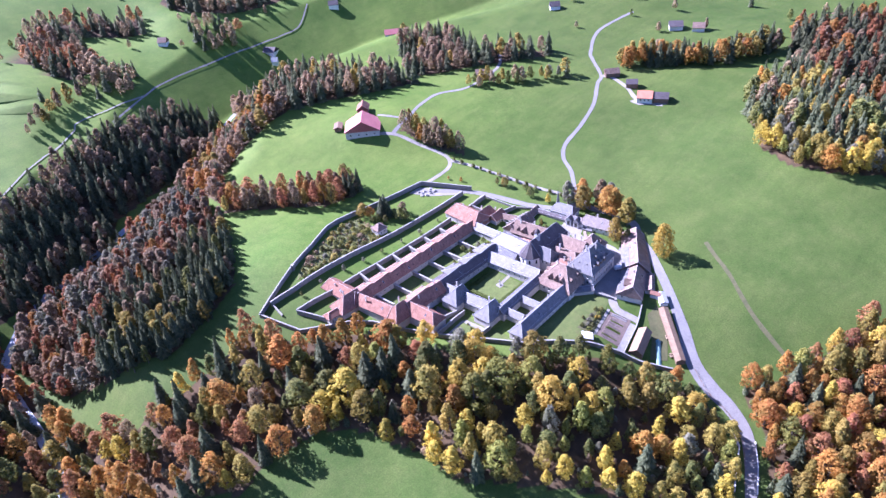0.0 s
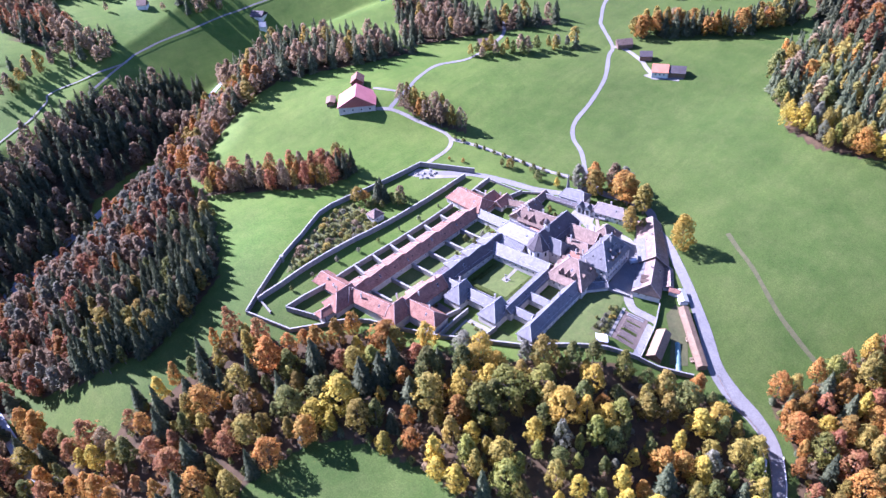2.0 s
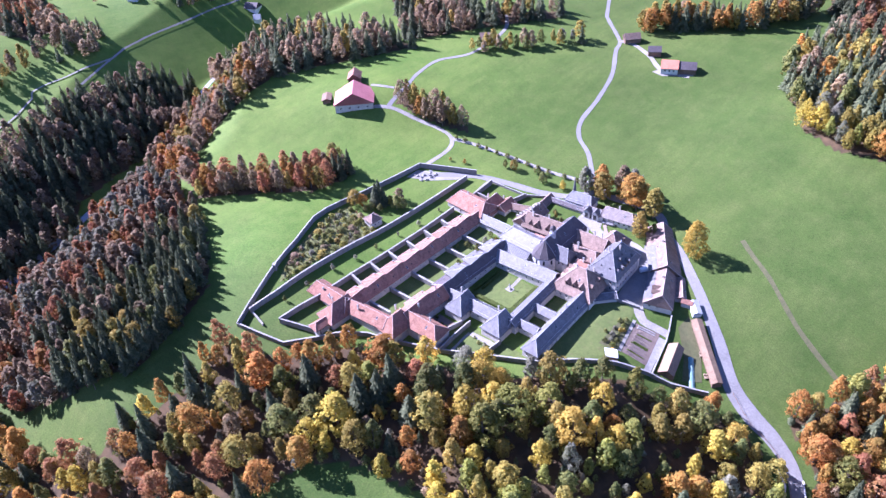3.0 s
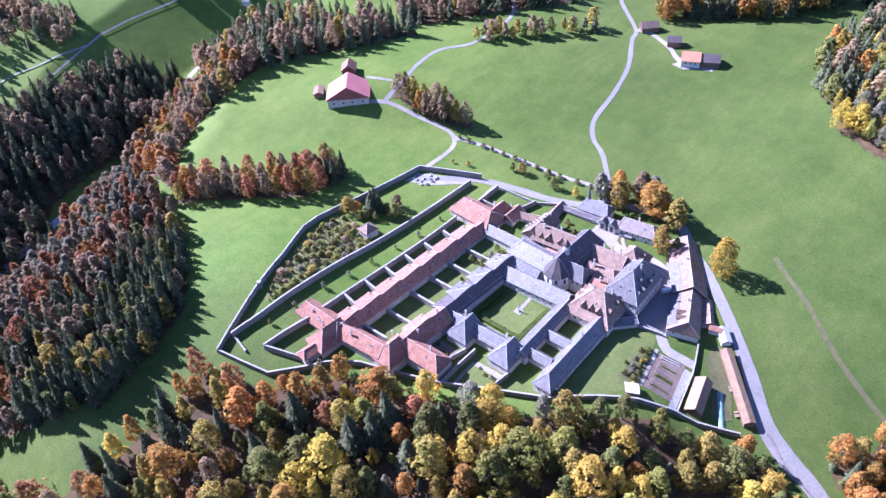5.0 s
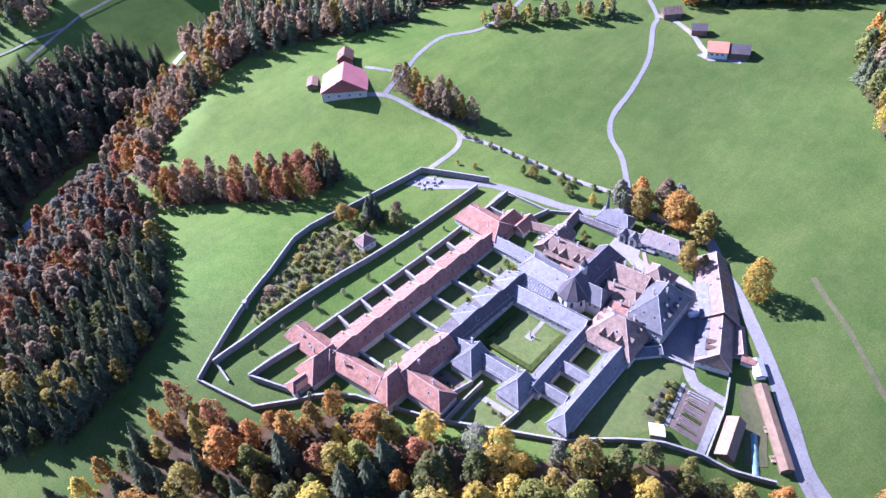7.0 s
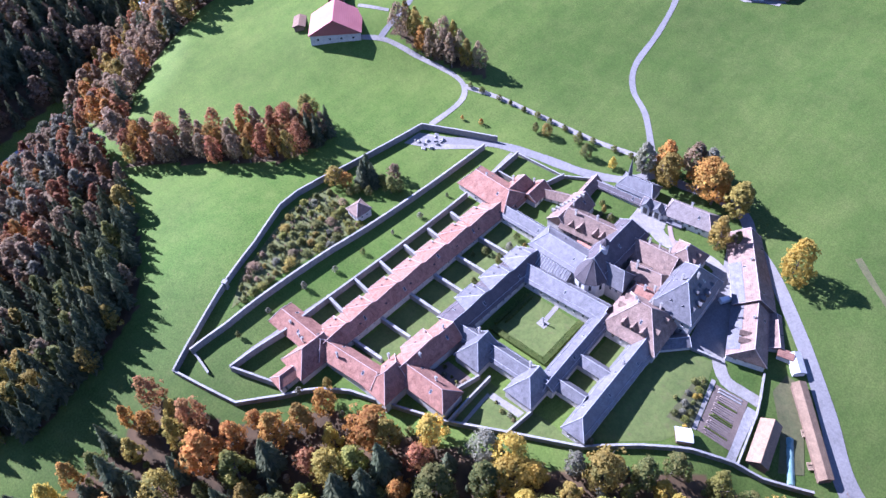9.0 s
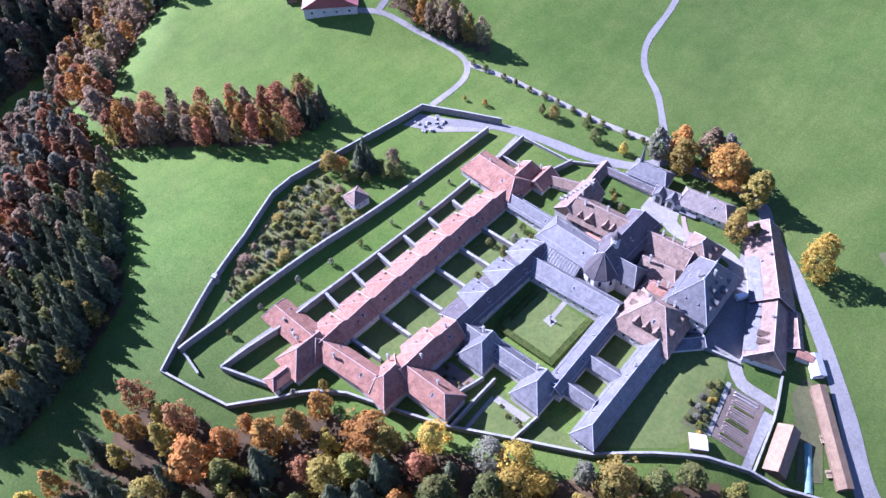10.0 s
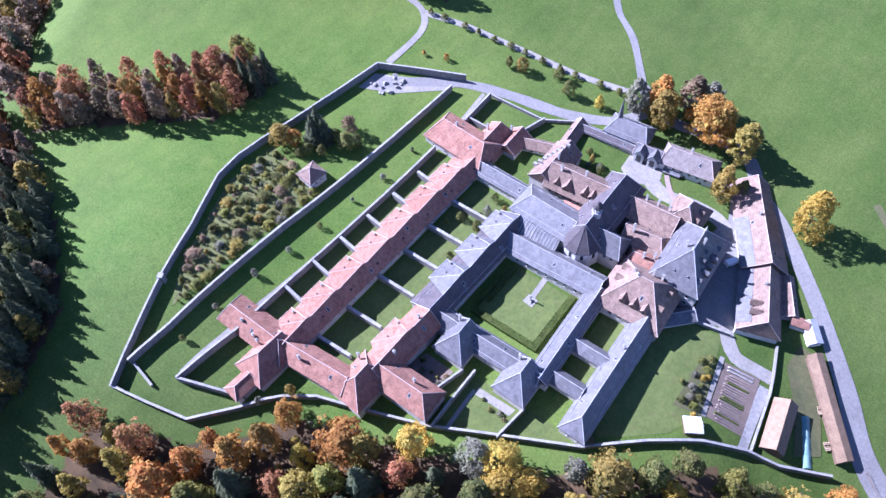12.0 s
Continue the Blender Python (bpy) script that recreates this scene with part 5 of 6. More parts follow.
def tree(x, y, tone, height, place, wide=1.0, group="", sink=0.0, tall=False):
    crown, trunk = TREE_RND.choice(TALL_SPRUCES if tall else CROWN_MESH[tone])
    unit = height / (20 if tone == "spruce" else 15)
    ob = new("spruce_tree" if tone == "spruce" else "broadleaf_tree")
    ob.location = (x, y, ground_at(x, y) - sink)
    ob.rotation_euler = (TREE_RND.uniform(-0.04, 0.04), TREE_RND.uniform(-0.04, 0.04), TREE_RND.uniform(0, 6.28))
    ob.scale = (unit * wide, unit * wide, unit)
    tagged(ob, TREE_WORDS[tone] + " " + place, "tree", group)
    for nm, me in (("trunk", trunk), ("crown", crown)):
        c = new(nm, me)
        c.parent = ob
    return ob


def scatter(poly, spacing, seed, limit=9999):
    """Plan positions spread through a polygon, no two closer than the spacing."""
    rnd = np.random.RandomState(seed)
    xs, ys = zip(*poly)
    area = (max(xs) - min(xs)) * (max(ys) - min(ys))
    n = int(area / spacing ** 2 * 5)
    X, Y = rnd.uniform(min(xs), max(xs), n), rnd.uniform(min(ys), max(ys), n)
    ok = inside(poly, X, Y)
    cells, out = {}, []
    for x, y in zip(X[ok], Y[ok]):
        c = (int(x // spacing), int(y // spacing))
        if all((x - px) ** 2 + (y - py) ** 2 > spacing ** 2 for i in (-1, 0, 1) for j in (-1, 0, 1) for px, py in cells.get((c[0] + i, c[1] + j), ())):
            cells.setdefault(c, []).append((x, y))
            out.append((x, y))
    return out[:limit]


def pick(rnd, mix):
    tones, weights = zip(*mix)
    return rnd.choices(tones, weights)[0]


SMALL_BROAD = [crown_broad(61 + i, 15, r, 800, 0.98, low, pt, ln) for i, (r, low, pt, ln) in enumerate(SHAPES)]
SMALL_SPRUCE = [crown_spruce(71 + i, 20, r, 17, 10) for i, r in enumerate((5.4, 4.5, 5.9))]


def wood(name, label, poly, spacing, mix, low, high, seed, spots=None, fine=False):
    """A far wood as one body of many small trees."""
    rnd = random.Random(seed)
    tones = [t for t, _ in mix]
    vs, fs, ks, o = [], [], [], 0
    spots = spots or scatter(poly, spacing, seed)
    broad, conifer = ([c for c, _ in BROAD], [c for c, _ in SPRUCES]) if fine else (SMALL_BROAD, SMALL_SPRUCE)
    for x, y in spots:
        tone = pick(rnd, mix)
        v, f = rnd.choice(conifer if tone == "spruce" else broad)
        h = rnd.uniform(low, high) * (1.12 if tone == "spruce" else 1.0)
        s, a = h / (20 if tone == "spruce" else 15), rnd.uniform(0, 6.28)
        w = s * rnd.uniform(0.85, 1.15)
        c, q = math.cos(a) * w, math.sin(a) * w
        vs.append(np.stack((x + v[:, 0] * c - v[:, 1] * q, y + v[:, 0] * q + v[:, 1] * c, ground_at(x, y) + v[:, 2] * s), 1))
        fs.append(f + o)
        ks.append(np.full(len(f), tones.index(tone)))
        o += len(v)
    me = bpy.data.meshes.new(name)
    me.from_pydata(np.concatenate(vs).tolist(), [], np.concatenate(fs).tolist())
    for t in tones:
        me.materials.append(LEAF[t])
    me.polygons.foreach_set("material_index", np.concatenate(ks).astype(np.int32))
    me.update()
    tagged(new(name, me), label, "wood", kind="stuff")


DARK_SIDE, BARE_SIDE = [], []
for p in scatter(SPRUCE_WOOD, 4.9, 1):
    bare = p[0] + 0.35 * p[1] + 8 * math.sin(p[1] / 9) < -196
    (BARE_SIDE if bare else DARK_SIDE).append(p)
wood("wood", "dark spruce wood with a few brown beeches above the ravine", None, 0, (("spruce", 9), ("brown", 2), ("gold", 1), ("green", 1)), 11, 17, 1, DARK_SIDE)
wood("wood", "thinly leaved grey and rusty trees on the stream bank", None, 0, (("brown", 5), ("rust", 4), ("grey", 4), ("spruce", 2), ("orange", 1)), 10, 16, 17, BARE_SIDE)
wood("wood", "rusty and brown trees in the lower ravine", RAVINE_WOOD, 6.0, (("rust", 5), ("brown", 3), ("orange", 4), ("spruce", 2), ("gold", 1)), 12, 19, 2)
wood("wood", "brown and orange trees along the upper stream", STREAM_BANK, 5.5, (("orange", 2), ("brown", 5), ("gold", 2), ("spruce", 1), ("rust", 1)), 12, 18, 3)
wood("wood", "shaded dark spruce wood on the far ravine slope", SHADE_WOOD, 5.4, (("spruce", 8), ("brown", 3)), 12, 19, 4)
wood("wood", "mixed spruce and rusty beech wood above the meadow", UPPER_WOOD, 5.8, (("spruce", 7), ("brown", 4), ("gold", 1)), 13, 19, 5)
wood("wood", "distant mixed wood in the upper valley", VALLEY_WOOD, 6.2, (("spruce", 7), ("brown", 4), ("gold", 1)), 12, 18, 6)
wood("wood", "distant brown wood on the opposite hillside", HILL_WOOD, 7.0, (("brown", 4), ("rust", 2), ("spruce", 4)), 12, 17, 7)
wood("wood", "hedge of trees across the far pasture", HEDGE_LINE, 6.5, (("brown", 3), ("gold", 3), ("spruce", 1)), 11, 16, 8)
wood("wood", "clump of brown trees on the far pasture", KNOLL_WOOD, 7.0, (("brown", 5), ("rust", 1), ("spruce", 2)), 11, 16, 9)
wood("wood", "clump of dark and brown trees below the far pasture", PASTURE_CLUMP, 6.5, (("brown", 4), ("spruce", 4)), 12, 17, 12)
wood("wood", "distant wood along the valley's upper rim", TOP_WOOD, 8.0, (("spruce", 5), ("brown", 3)), 13, 18, 10)
wood("wood", "row of mixed trees on the meadow's crest", COPSE, 4.6, (("gold", 3), ("brown", 3), ("spruce", 1), ("green", 1), ("grey", 1)), 9, 14, 11)
wood("wood", "belt of spruce and golden trees along the upper pasture", BELT, 4.6, (("spruce", 5), ("gold", 2), ("orange", 2), ("brown", 2)), 14, 20, 13)
FOOT, BODY = [], []
for p in scatter(EAST_WOOD, 5.4, 14):
    (FOOT if p[1] < 206 + max(0.0, p[0] - 85) * 0.6 else BODY).append(p)
wood("wood", "golden and green trees at the foot of the eastern slope", None, 0, (("gold", 5), ("lime", 2), ("yellow", 2), ("grey", 2), ("orange", 1)), 13, 18, 14, FOOT, True)
wood("wood", "dark spruces with olive and orange trees on the eastern slope", None, 0, (("spruce", 9), ("gold", 2), ("orange", 1), ("brown", 2), ("green", 2)), 15, 21, 16, BODY)
wood("wood", "dark spruce and rusty beech wood on the hill", EAST_HILL, 6.5, (("spruce", 5), ("rust", 2), ("orange", 1), ("brown", 2)), 14, 20, 15)
wood("undergrowth", "lower trees and bushes filling the front wood", FRONT_WOOD, 5.6, (("green", 5), ("brown", 3), ("gold", 1), ("grey", 3), ("spruce", 2)), 3, 7, 41)
wood("undergrowth", "lower trees and bushes on the bank above the lane", ROAD_WOOD, 5.2, (("gold", 3), ("orange", 2), ("spruce", 2), ("brown", 1), ("green", 2)), 4, 9, 42)
wood("pasture_trees", "scattered single trees on the far pastures", [(-345, -140), (-480, -150), (-560, 0), (-480, 200), (-420, 165), (-395, 20), (-370, -60)], 30, (("brown", 3), ("spruce", 3), ("green", 1)), 6, 11, 43)
wood("pasture_trees", "scattered single trees on the upper meadows", [(-140, 250), (-100, 300), (-20, 350), (0, 460), (-120, 420), (-230, 300)], 34, (("brown", 2), ("green", 2), ("spruce", 3)), 6, 11, 44)

FRONT_RND = random.Random(21)
WEST_MIX = (("orange", 5), ("rust", 4), ("gold", 3), ("brown", 2), ("spruce", 3), ("green", 2), ("yellow", 1))
MID_MIX = (("orange", 5), ("yellow", 4), ("gold", 4), ("spruce", 5), ("green", 3), ("lime", 1), ("rust", 2))
EAST_MIX = (("yellow", 6), ("gold", 5), ("lime", 4), ("green", 5), ("grey", 1), ("spruce", 2), ("orange", 2))
OUTER = {"west": [], "east": []}
for x, y in scatter(FRONT_WOOD, 7.0, 22):
    west = x + y < -150
    if 0.643 * x + 0.766 * y < -118 or -0.766 * x + 0.643 * y < -88:
        OUTER["west" if west else "east"].append((x, y))
        continue
    tone = pick(FRONT_RND, WEST_MIX if west else MID_MIX if x + y < -30 else EAST_MIX)
    big = FRONT_RND.random() < 0.25
    height = FRONT_RND.uniform(18, 23) if big else FRONT_RND.uniform(9.5, 19)
    tree(x, y, tone, height, "in the front wood", FRONT_RND.uniform(1.15, 1.45) if big and tone != "spruce" else FRONT_RND.uniform(1.0, 1.35))
wood("wood", "outer rusty and brown trees of the front wood", None, 0, WEST_MIX, 12, 20, 51, OUTER["west"], True)
wood("wood", "outer yellow and green trees of the front wood", None, 0, EAST_MIX, 11, 19, 52, OUTER["east"], True)
for x, y in scatter(ROAD_WOOD, 6.0, 23):
    tree(x, y, pick(FRONT_RND, (("orange", 6), ("gold", 4), ("rust", 3), ("yellow", 2), ("spruce", 3), ("lime", 1))), FRONT_RND.uniform(12, 21), "on the bank above the lane", FRONT_RND.uniform(0.9, 1.25))
for x, y in scatter(LAWN_SPRUCES, 4.3, 26):
    if FRONT_RND.random() < 0.85:
        tree(x, y, "spruce", FRONT_RND.uniform(15, 20), "with a bare lower trunk at the lawn's edge", FRONT_RND.uniform(0.9, 1.15), tall=True)
    else:
        tree(x, y, pick(FRONT_RND, (("gold", 2), ("green", 1))), FRONT_RND.uniform(12, 16), "among spruces at the lawn's edge")
for x, y in scatter(TREE_ROW, 5.2, 24):
    tree(x, y, pick(FRONT_RND, (("orange", 2), ("rust", 5), ("gold", 2), ("brown", 4))), FRONT_RND.uniform(13, 17), "in the row beyond the wall", FRONT_RND.uniform(0.85, 1.05))
for x, y in scatter(FARM_TREES, 5.0, 25):
    tree(x, y, pick(FRONT_RND, (("gold", 4), ("brown", 4), ("orange", 2))), FRONT_RND.uniform(14, 19), "beside the farm track", 0.9)
CROWN_MESH["lone"] = [(array_mesh("crown", *crown_broad(104, 15, 4.7, 13000, 0.42, 0.06, 0.12, 0.0, 0.7), LEAF["yellow"]), BROAD[2][1])]
TREE_WORDS["lone"] = "full round golden yellow lime"
tree(50.2, 77.8, "lone", 20.5, "alone in the meadow by the lane", 1.02)
for x, y, tone, h, wide in ((-20.2, 82.5, "grey", 14, 1.1), (-13.5, 88.2, "orange", 15, 1.1), (-10.0, 84.0, "gold", 15, 1.0), (-5.1, 95.0, "brown", 14, 1.2), (-0.5, 98.0, "grey", 13, 1.1), (4.6, 89.4, "orange", 17, 1.05), (9.4, 87.6, "orange", 17, 1.1),
                            (20.1, 87.6, "gold", 16, 1.15), (23.2, 71.4, "gold", 13, 0.8), (21.6, 75.4, "gold", 11, 0.7), (-22.6, 84, "green", 7, 1.0), (27.4, 77.6, "green", 6, 1.1)):
    tree(x, y, tone, h * 1.2, "beside the gatehouse lane", wide * 1.3)
for x, y, tone, h in ((-31, 76, "yellow", 5.5), (-43, 73, "green", 6.5), (-50, 77, "green", 5.5), (-63, 71, "gold", 6), (-68, 69, "green", 5), (-96, 52, "orange", 2.4), (-88, 56, "orange", 3)):
    tree(x, y, tone, h * 1.15, "on the grass beside the avenue", 1.3)
for x, y, tone, h in ((-97, -4, "spruce", 11), (-94, -1, "spruce", 9.5), (-99, 0, "spruce", 10.5), (-104, -13.4, "gold", 8), (-101, -10, "orange", 6), (-95, -9, "green", 4), (-86, 1.4, "green", 8), (-84.5, 5, "green", 5), (-91, 8, "brown", 6.5), (-92, 1.6, "green", 5), (-91, -6, "green", 4), (-96, -12, "green", 3.5)):
    tree(x, y, tone, h * 1.3, "inside the enclosure wall", 1.35)
for x, y in ((-130, 3), (-134, -4), (-129, -3)):
    tree(x, y, "spruce", 17, "at the end of the tree row", 0.8)
tree(-32.5, -71.5, "gold", 6.2, "by the corner pavilion")
tree(-37, -80, "grey", 5, "by the corner pavilion")
for x, y, tone, h in ((-29, -6, "green", 5.5), (-31, 15, "grey", 5), (-27, 19, "gold", 5), (-33, 21, "green", 4), (-30, 8, "green", 6), (-24, 49, "grey", 6), (-18, 55, "gold", 5), (-13, 53, "green", 5), (41, -24, "grey", 4.5), (-20, 47, "grey", 5)):
    tree(x, y, tone, h, "in a walled garden", 1.1)
ORCHARD = [(-78, -78), (-86, -70), (-103, -36), (-105, -16), (-80, -18), (-79, -46)]
wood("scrub", "olive brown brambles and low fruit bushes in the orchard", ORCHARD, 1.7, (("green", 6), ("brown", 2), ("lime", 2), ("grey", 1)), 1.0, 2.2, 32)
for x, y in scatter(ORCHARD, 3.5, 31):
    tree(x, y, pick(FRONT_RND, (("grey", 1), ("green", 4), ("lime", 5), ("brown", 2), ("gold", 2))), FRONT_RND.uniform(1.8, 3.4), "in the walled orchard", FRONT_RND.uniform(2.2, 3.1), "orchard trees", 0.5)
for i in range(9):
    tree(-68.5 + FRONT_RND.uniform(-1, 1), -84 + i * 14.5 + FRONT_RND.uniform(-2, 2), pick(FRONT_RND, (("grey", 2), ("green", 2))), FRONT_RND.uniform(2.5, 4), "in the strip between two walls", 1.2, "wall strip fruit trees")
AVENUE = dense([(-108, 68.5), (-93, 72.3), (-67, 77.6), (-46, 81.5), (-29, 86)], 6.2)
for p in AVENUE:
    tree(p.x, p.y, "green", FRONT_RND.uniform(2.8, 3.4), "lining the avenue path", 1.7, "avenue trees")

# ---- farms and far houses ----
def near_ground(p0, p1):
    return min(ground_at(*p0), ground_at(*p1))


def farm(name, label, p0, p1, half, wall_h, ridge_h, roof, wall=WHITE_WALL, windows=(), category="house", hip=0.0):
    z = near_ground(p0, p1)
    return building(name, label, category, p0, p1, half, half, z + wall_h, z + ridge_h, hip, hip, roof=roof, wall=wall, caps=None, over=0.8, windows=[(s, c, z + h, w, k) for s, c, h, w, k in windows])


farm("farmhouse", "large crimson roofed farmhouse with pale gable", (-170.5, 39.5), (-186, 52.5), 12.8, 4.6, 12.0, CRIMSON, PLASTER, (("a", 4, 2.2, 1.1, 1.2),))
farm("barn", "pale pink roofed barn behind the farmhouse", (-188.5, 54.5), (-197, 62), 4.6, 4.6, 8.2, RED_TILE, TIMBER, category="barn")
farm("shed", "dark open timber shed beside the farmhouse", (-190, 32), (-198, 38.6), 3.2, 2.4, 3.6, TIMBER, TIMBER, category="shed")
farm("farmhouse", "farmhouse with bright orange red roof", (-55, 202), (-45.5, 207.6), 5.6, 3.4, 7.2, surface("orange tile", (0.42, 0.14, 0.08), (0.58, 0.24, 0.15), 0.3, 3.0, 0.8, 0.2, 0.0), WHITE_WALL, (("r", 3, 1.8, 1.0, 1.1),))
farm("barn", "grey roofed barn joined to the farmhouse", (-45.5, 207.6), (-36, 213.2), 4.8, 3.0, 6.4, DARK_SLATE, TIMBER, category="barn")
farm("house", "small dark roofed house above the drive", (-72, 212), (-65, 217), 3.6, 3.2, 6.0, DARK_SLATE, TIMBER)
farm("barn", "dark red barn at the lane's fork", (-94, 215.5), (-87, 224), 3.9, 3.0, 6.2, BROWN_TILE, TIMBER, category="barn")
for p0, p1, half, roof, words in (((-400, 96), (-389, 102), 6, DARK_SLATE, "far grey roofed farm on the pasture"), ((-384, 92), (-380, 97), 3.5, SHEET, "far pale shed beside a farm"), ((-432, 11), (-426, 17), 4, BROWN_TILE, "far brown hut on the hillside"),
                                  ((-301, 166), (-292, 178), 4.5, CRIMSON, "far reddish barn at the wood's edge"), ((-108, 322), (-99, 329), 5.5, DARK_SLATE, "far white farm with grey roof"), ((-90, 329), (-81, 334), 4.5, BROWN_TILE, "far brown roofed house"),
                                  ((-214, 292), (-208, 299), 4.5, DARK_SLATE, "far dark roofed house on the ridge"), ((-402, 176), (-396, 184), 4.5, DARK_SLATE, "far grey roofed house high on the pasture"), ((-170, 152), (-164, 158), 4, BROWN_TILE, "brown roofed hut half hidden by trees")):
    farm("house", words, p0, p1, half, 3.4, 7.0, roof, WHITE_WALL)
patch("pavement", [(-58, 197), (-50, 197), (-34, 208), (-38, 210), (-56, 201)], GRAVEL, "pale farmyard below the orange roof")


# ---- cloister garth ----
def hedge(points, width, height, label):
    """Clipped hedge: a dark core bristling with small leaves."""
    rnd = np.random.RandomState(len(points) + int(points[0][0] * 7) % 97)
    core, pts, nor = Geo(), [], []
    for a, b in zip(points, points[1:]):
        a, b = Vector(a), Vector(b)
        d = (b - a).normalized()
        n = Vector((d.y, -d.x))
        mid = (a + b) / 2
        z = ground_at(mid.x, mid.y)
        L = (b - a).length
        core.box((mid.x, mid.y, z + height / 2 - 0.2), (L + width * 0.9, width - 0.2, height + 0.3), math.atan2(d.y, d.x))
        for _ in range(int(L * 26)):
            s, k = rnd.uniform(0, L), rnd.randint(0, 4)
            u = rnd.uniform(-width / 2, width / 2) if k < 2 else (width / 2 if k == 2 else -width / 2)
            h = height if k < 2 else rnd.uniform(0, height)
            p = a + d * s + n * u
            pts.append((p.x, p.y, z + h + rnd.uniform(-0.06, 0.1)))
            nor.append((0, 0, 1) if k < 2 else (n.x * (1 if k == 2 else -1), n.y * (1 if k == 2 else -1), 0.2))
    at = Vector(points[0])
    ob = thing("hedge", (at.x, at.y, ground_at(at.x, at.y)), label, "hedge")
    part("core", core, HEDGE, ob)
    v, f = leaf_faces(np.array(pts), np.array(nor, float), 0.4, rnd, 0.35)
    part("leaves", Geo().add(v.tolist(), f.tolist()), HEDGE, ob)


hedge([(-10.6, -14.4), (11.2, -12.0), (9.4, 8.8)], 2.3, 1.3, "broad clipped hedge along two sides of the garth")
hedge([(-11.6, -12.0), (-12.4, 4.6)], 1.2, 1.1, "narrow clipped hedge along the cloister range")
hedge([(-9.6, -9.0), (-10.4, 5.4)], 0.8, 0.8, "low clipped hedge inside the garth")
patch("lawn", [(-11.4, -14.2), (10.8, -11.6), (9.2, 9.4), (-12.4, 6.4)], GARTH_GRASS, "short olive lawn of the cloister garth", 0.035, "lawn")
patch("path", [(-1.0, 0.2), (0.6, 0.3), (-0.6, 10.6), (-2.4, 10.4)], GRAVEL, "pale gravel path to the garth cross", 0.1, "path")
patch("path", [(-1.8, -1.6), (1.8, -1.6), (1.8, 1.6), (-1.8, 1.6)], GRAVEL, "small paved square round the garth cross", 0.15, "path")
cross = thing("stone_cross", (0, 0, ground_at(0, 0)), "pale stone cross on a stepped base", "cross")
z = ground_at(0, 0)
part("base", Geo().box((0, 0, z + 0.15), (1.7, 1.7, 0.5)).box((0, 0, z + 0.55), (1.1, 1.1, 0.4)), COPING, cross)
part("shaft", Geo().box((0, 0, z + 1.7), (0.35, 0.35, 2.0), 0, 0, 0.8), COPING, cross)
part("arms", Geo().box((0, 0, z + 2.9), (1.3, 0.28, 0.3)).box((0, 0, z + 3.1), (0.3, 0.28, 0.9)), COPING, cross)

# ---- vegetable garden ----
A, B, C, D = Vector((56.0, 23.6)), Vector((66.6, 26.8)), Vector((72.4, 9.4)), Vector((61.0, 5.8))
patch("soil", [tuple(A), tuple(B), tuple(C), tuple(D)], SOIL, "brown tilled soil of the vegetable garden", 0.1, "soil")


def bed_row(i, t0, t1, s0, s1, material, height, label, category):
    """One raised strip across the garden between two fractions of its length."""
    g = Geo()
    pts = []
    for t in (t0, t1):
        lo, hi = A.lerp(D, t), B.lerp(C, t)
        pts += [lo.lerp(hi, s0), lo.lerp(hi, s1)]
    quad = [pts[0], pts[1], pts[3], pts[2]]
    mid = sum(quad, Vector((0, 0))) / 4
    lower = [(p.x, p.y, ground_at(p.x, p.y) - 0.1) for p in quad]
    upper = [(mid.x + (p.x - mid.x) * 0.86, mid.y + (p.y - mid.y) * 0.94, ground_at(p.x, p.y) + height) for p in quad]
    g.add(lower + upper, [(0, 1, 5, 4), (1, 2, 6, 5), (2, 3, 7, 6), (3, 0, 4, 7), (7, 6, 5, 4), (4, 5, 6, 7)][:4] + [(7, 6, 5, 4)])
    return solid("garden_bed", g, material, label, category, group="garden beds")


BED_SOIL = surface("bed soil", (0.12, 0.092, 0.078), (0.225, 0.18, 0.155), 0.5, 3.0, 0.95, 0.5, 0.2)
for i in range(19):
    green = i in (3, 9, 10, 16)
    bed_row(i, 0.16 + i * 0.043, 0.187 + i * 0.043, 0.12 if i % 3 else 0.2, 0.84 if i != 6 else 0.62, HEDGE if green else BED_SOIL, 0.4 if green else 0.28,
            "green planted garden row" if green else "bare grey brown raised garden row", "garden bed")
for t0 in (0.04, 0.1):
    bed_row(20, t0, t0 + 0.025, 0.1, 0.88, COPING, 0.45, "narrow white covered cold frame", "cold frame")
ribbon("path", [(54.6, 24.4), (60.2, 5.2)], 1.4, GRAVEL, "narrow gravel garden path", 0.16, "path")
ribbon("path", [(68.8, 25.8), (73.9, 6.4)], 2.9, COPING, "pale concrete strip beside the vegetable beds", 0.2, "path")
for x, y, tone, h in ((52.4, 20.4, "green", 2.2), (53.6, 17.2, "lime", 1.8), (55.2, 15.8, "yellow", 1.6), (54.2, 14.6, "yellow", 1.9), (56.6, 5.2, "lime", 1.8), (58, 3.4, "yellow", 1.4), (55, 12, "green", 1.8), (53, 9.5, "grey", 2.2), (50.6, 18.4, "green", 2.4), (51.6, 13.4, "grey", 1.7), (56.4, 8.6, "green", 2), (52.8, 4.4, "green", 2.2), (54.4, 6.8, "grey", 1.6), (50, 9, "green", 1.8)):
    tree(x, y, tone, h * 1.35, "as a low shrub in the kitchen garden", 1.8, "garden shrubs", 0.5)
patch("soil", [(50.2, 20.8), (54, 21.6), (59.8, 4.6), (52, 1.4)], WORN_TURF, "overgrown grassy soil of the shrub beds", 0.08, "soil")
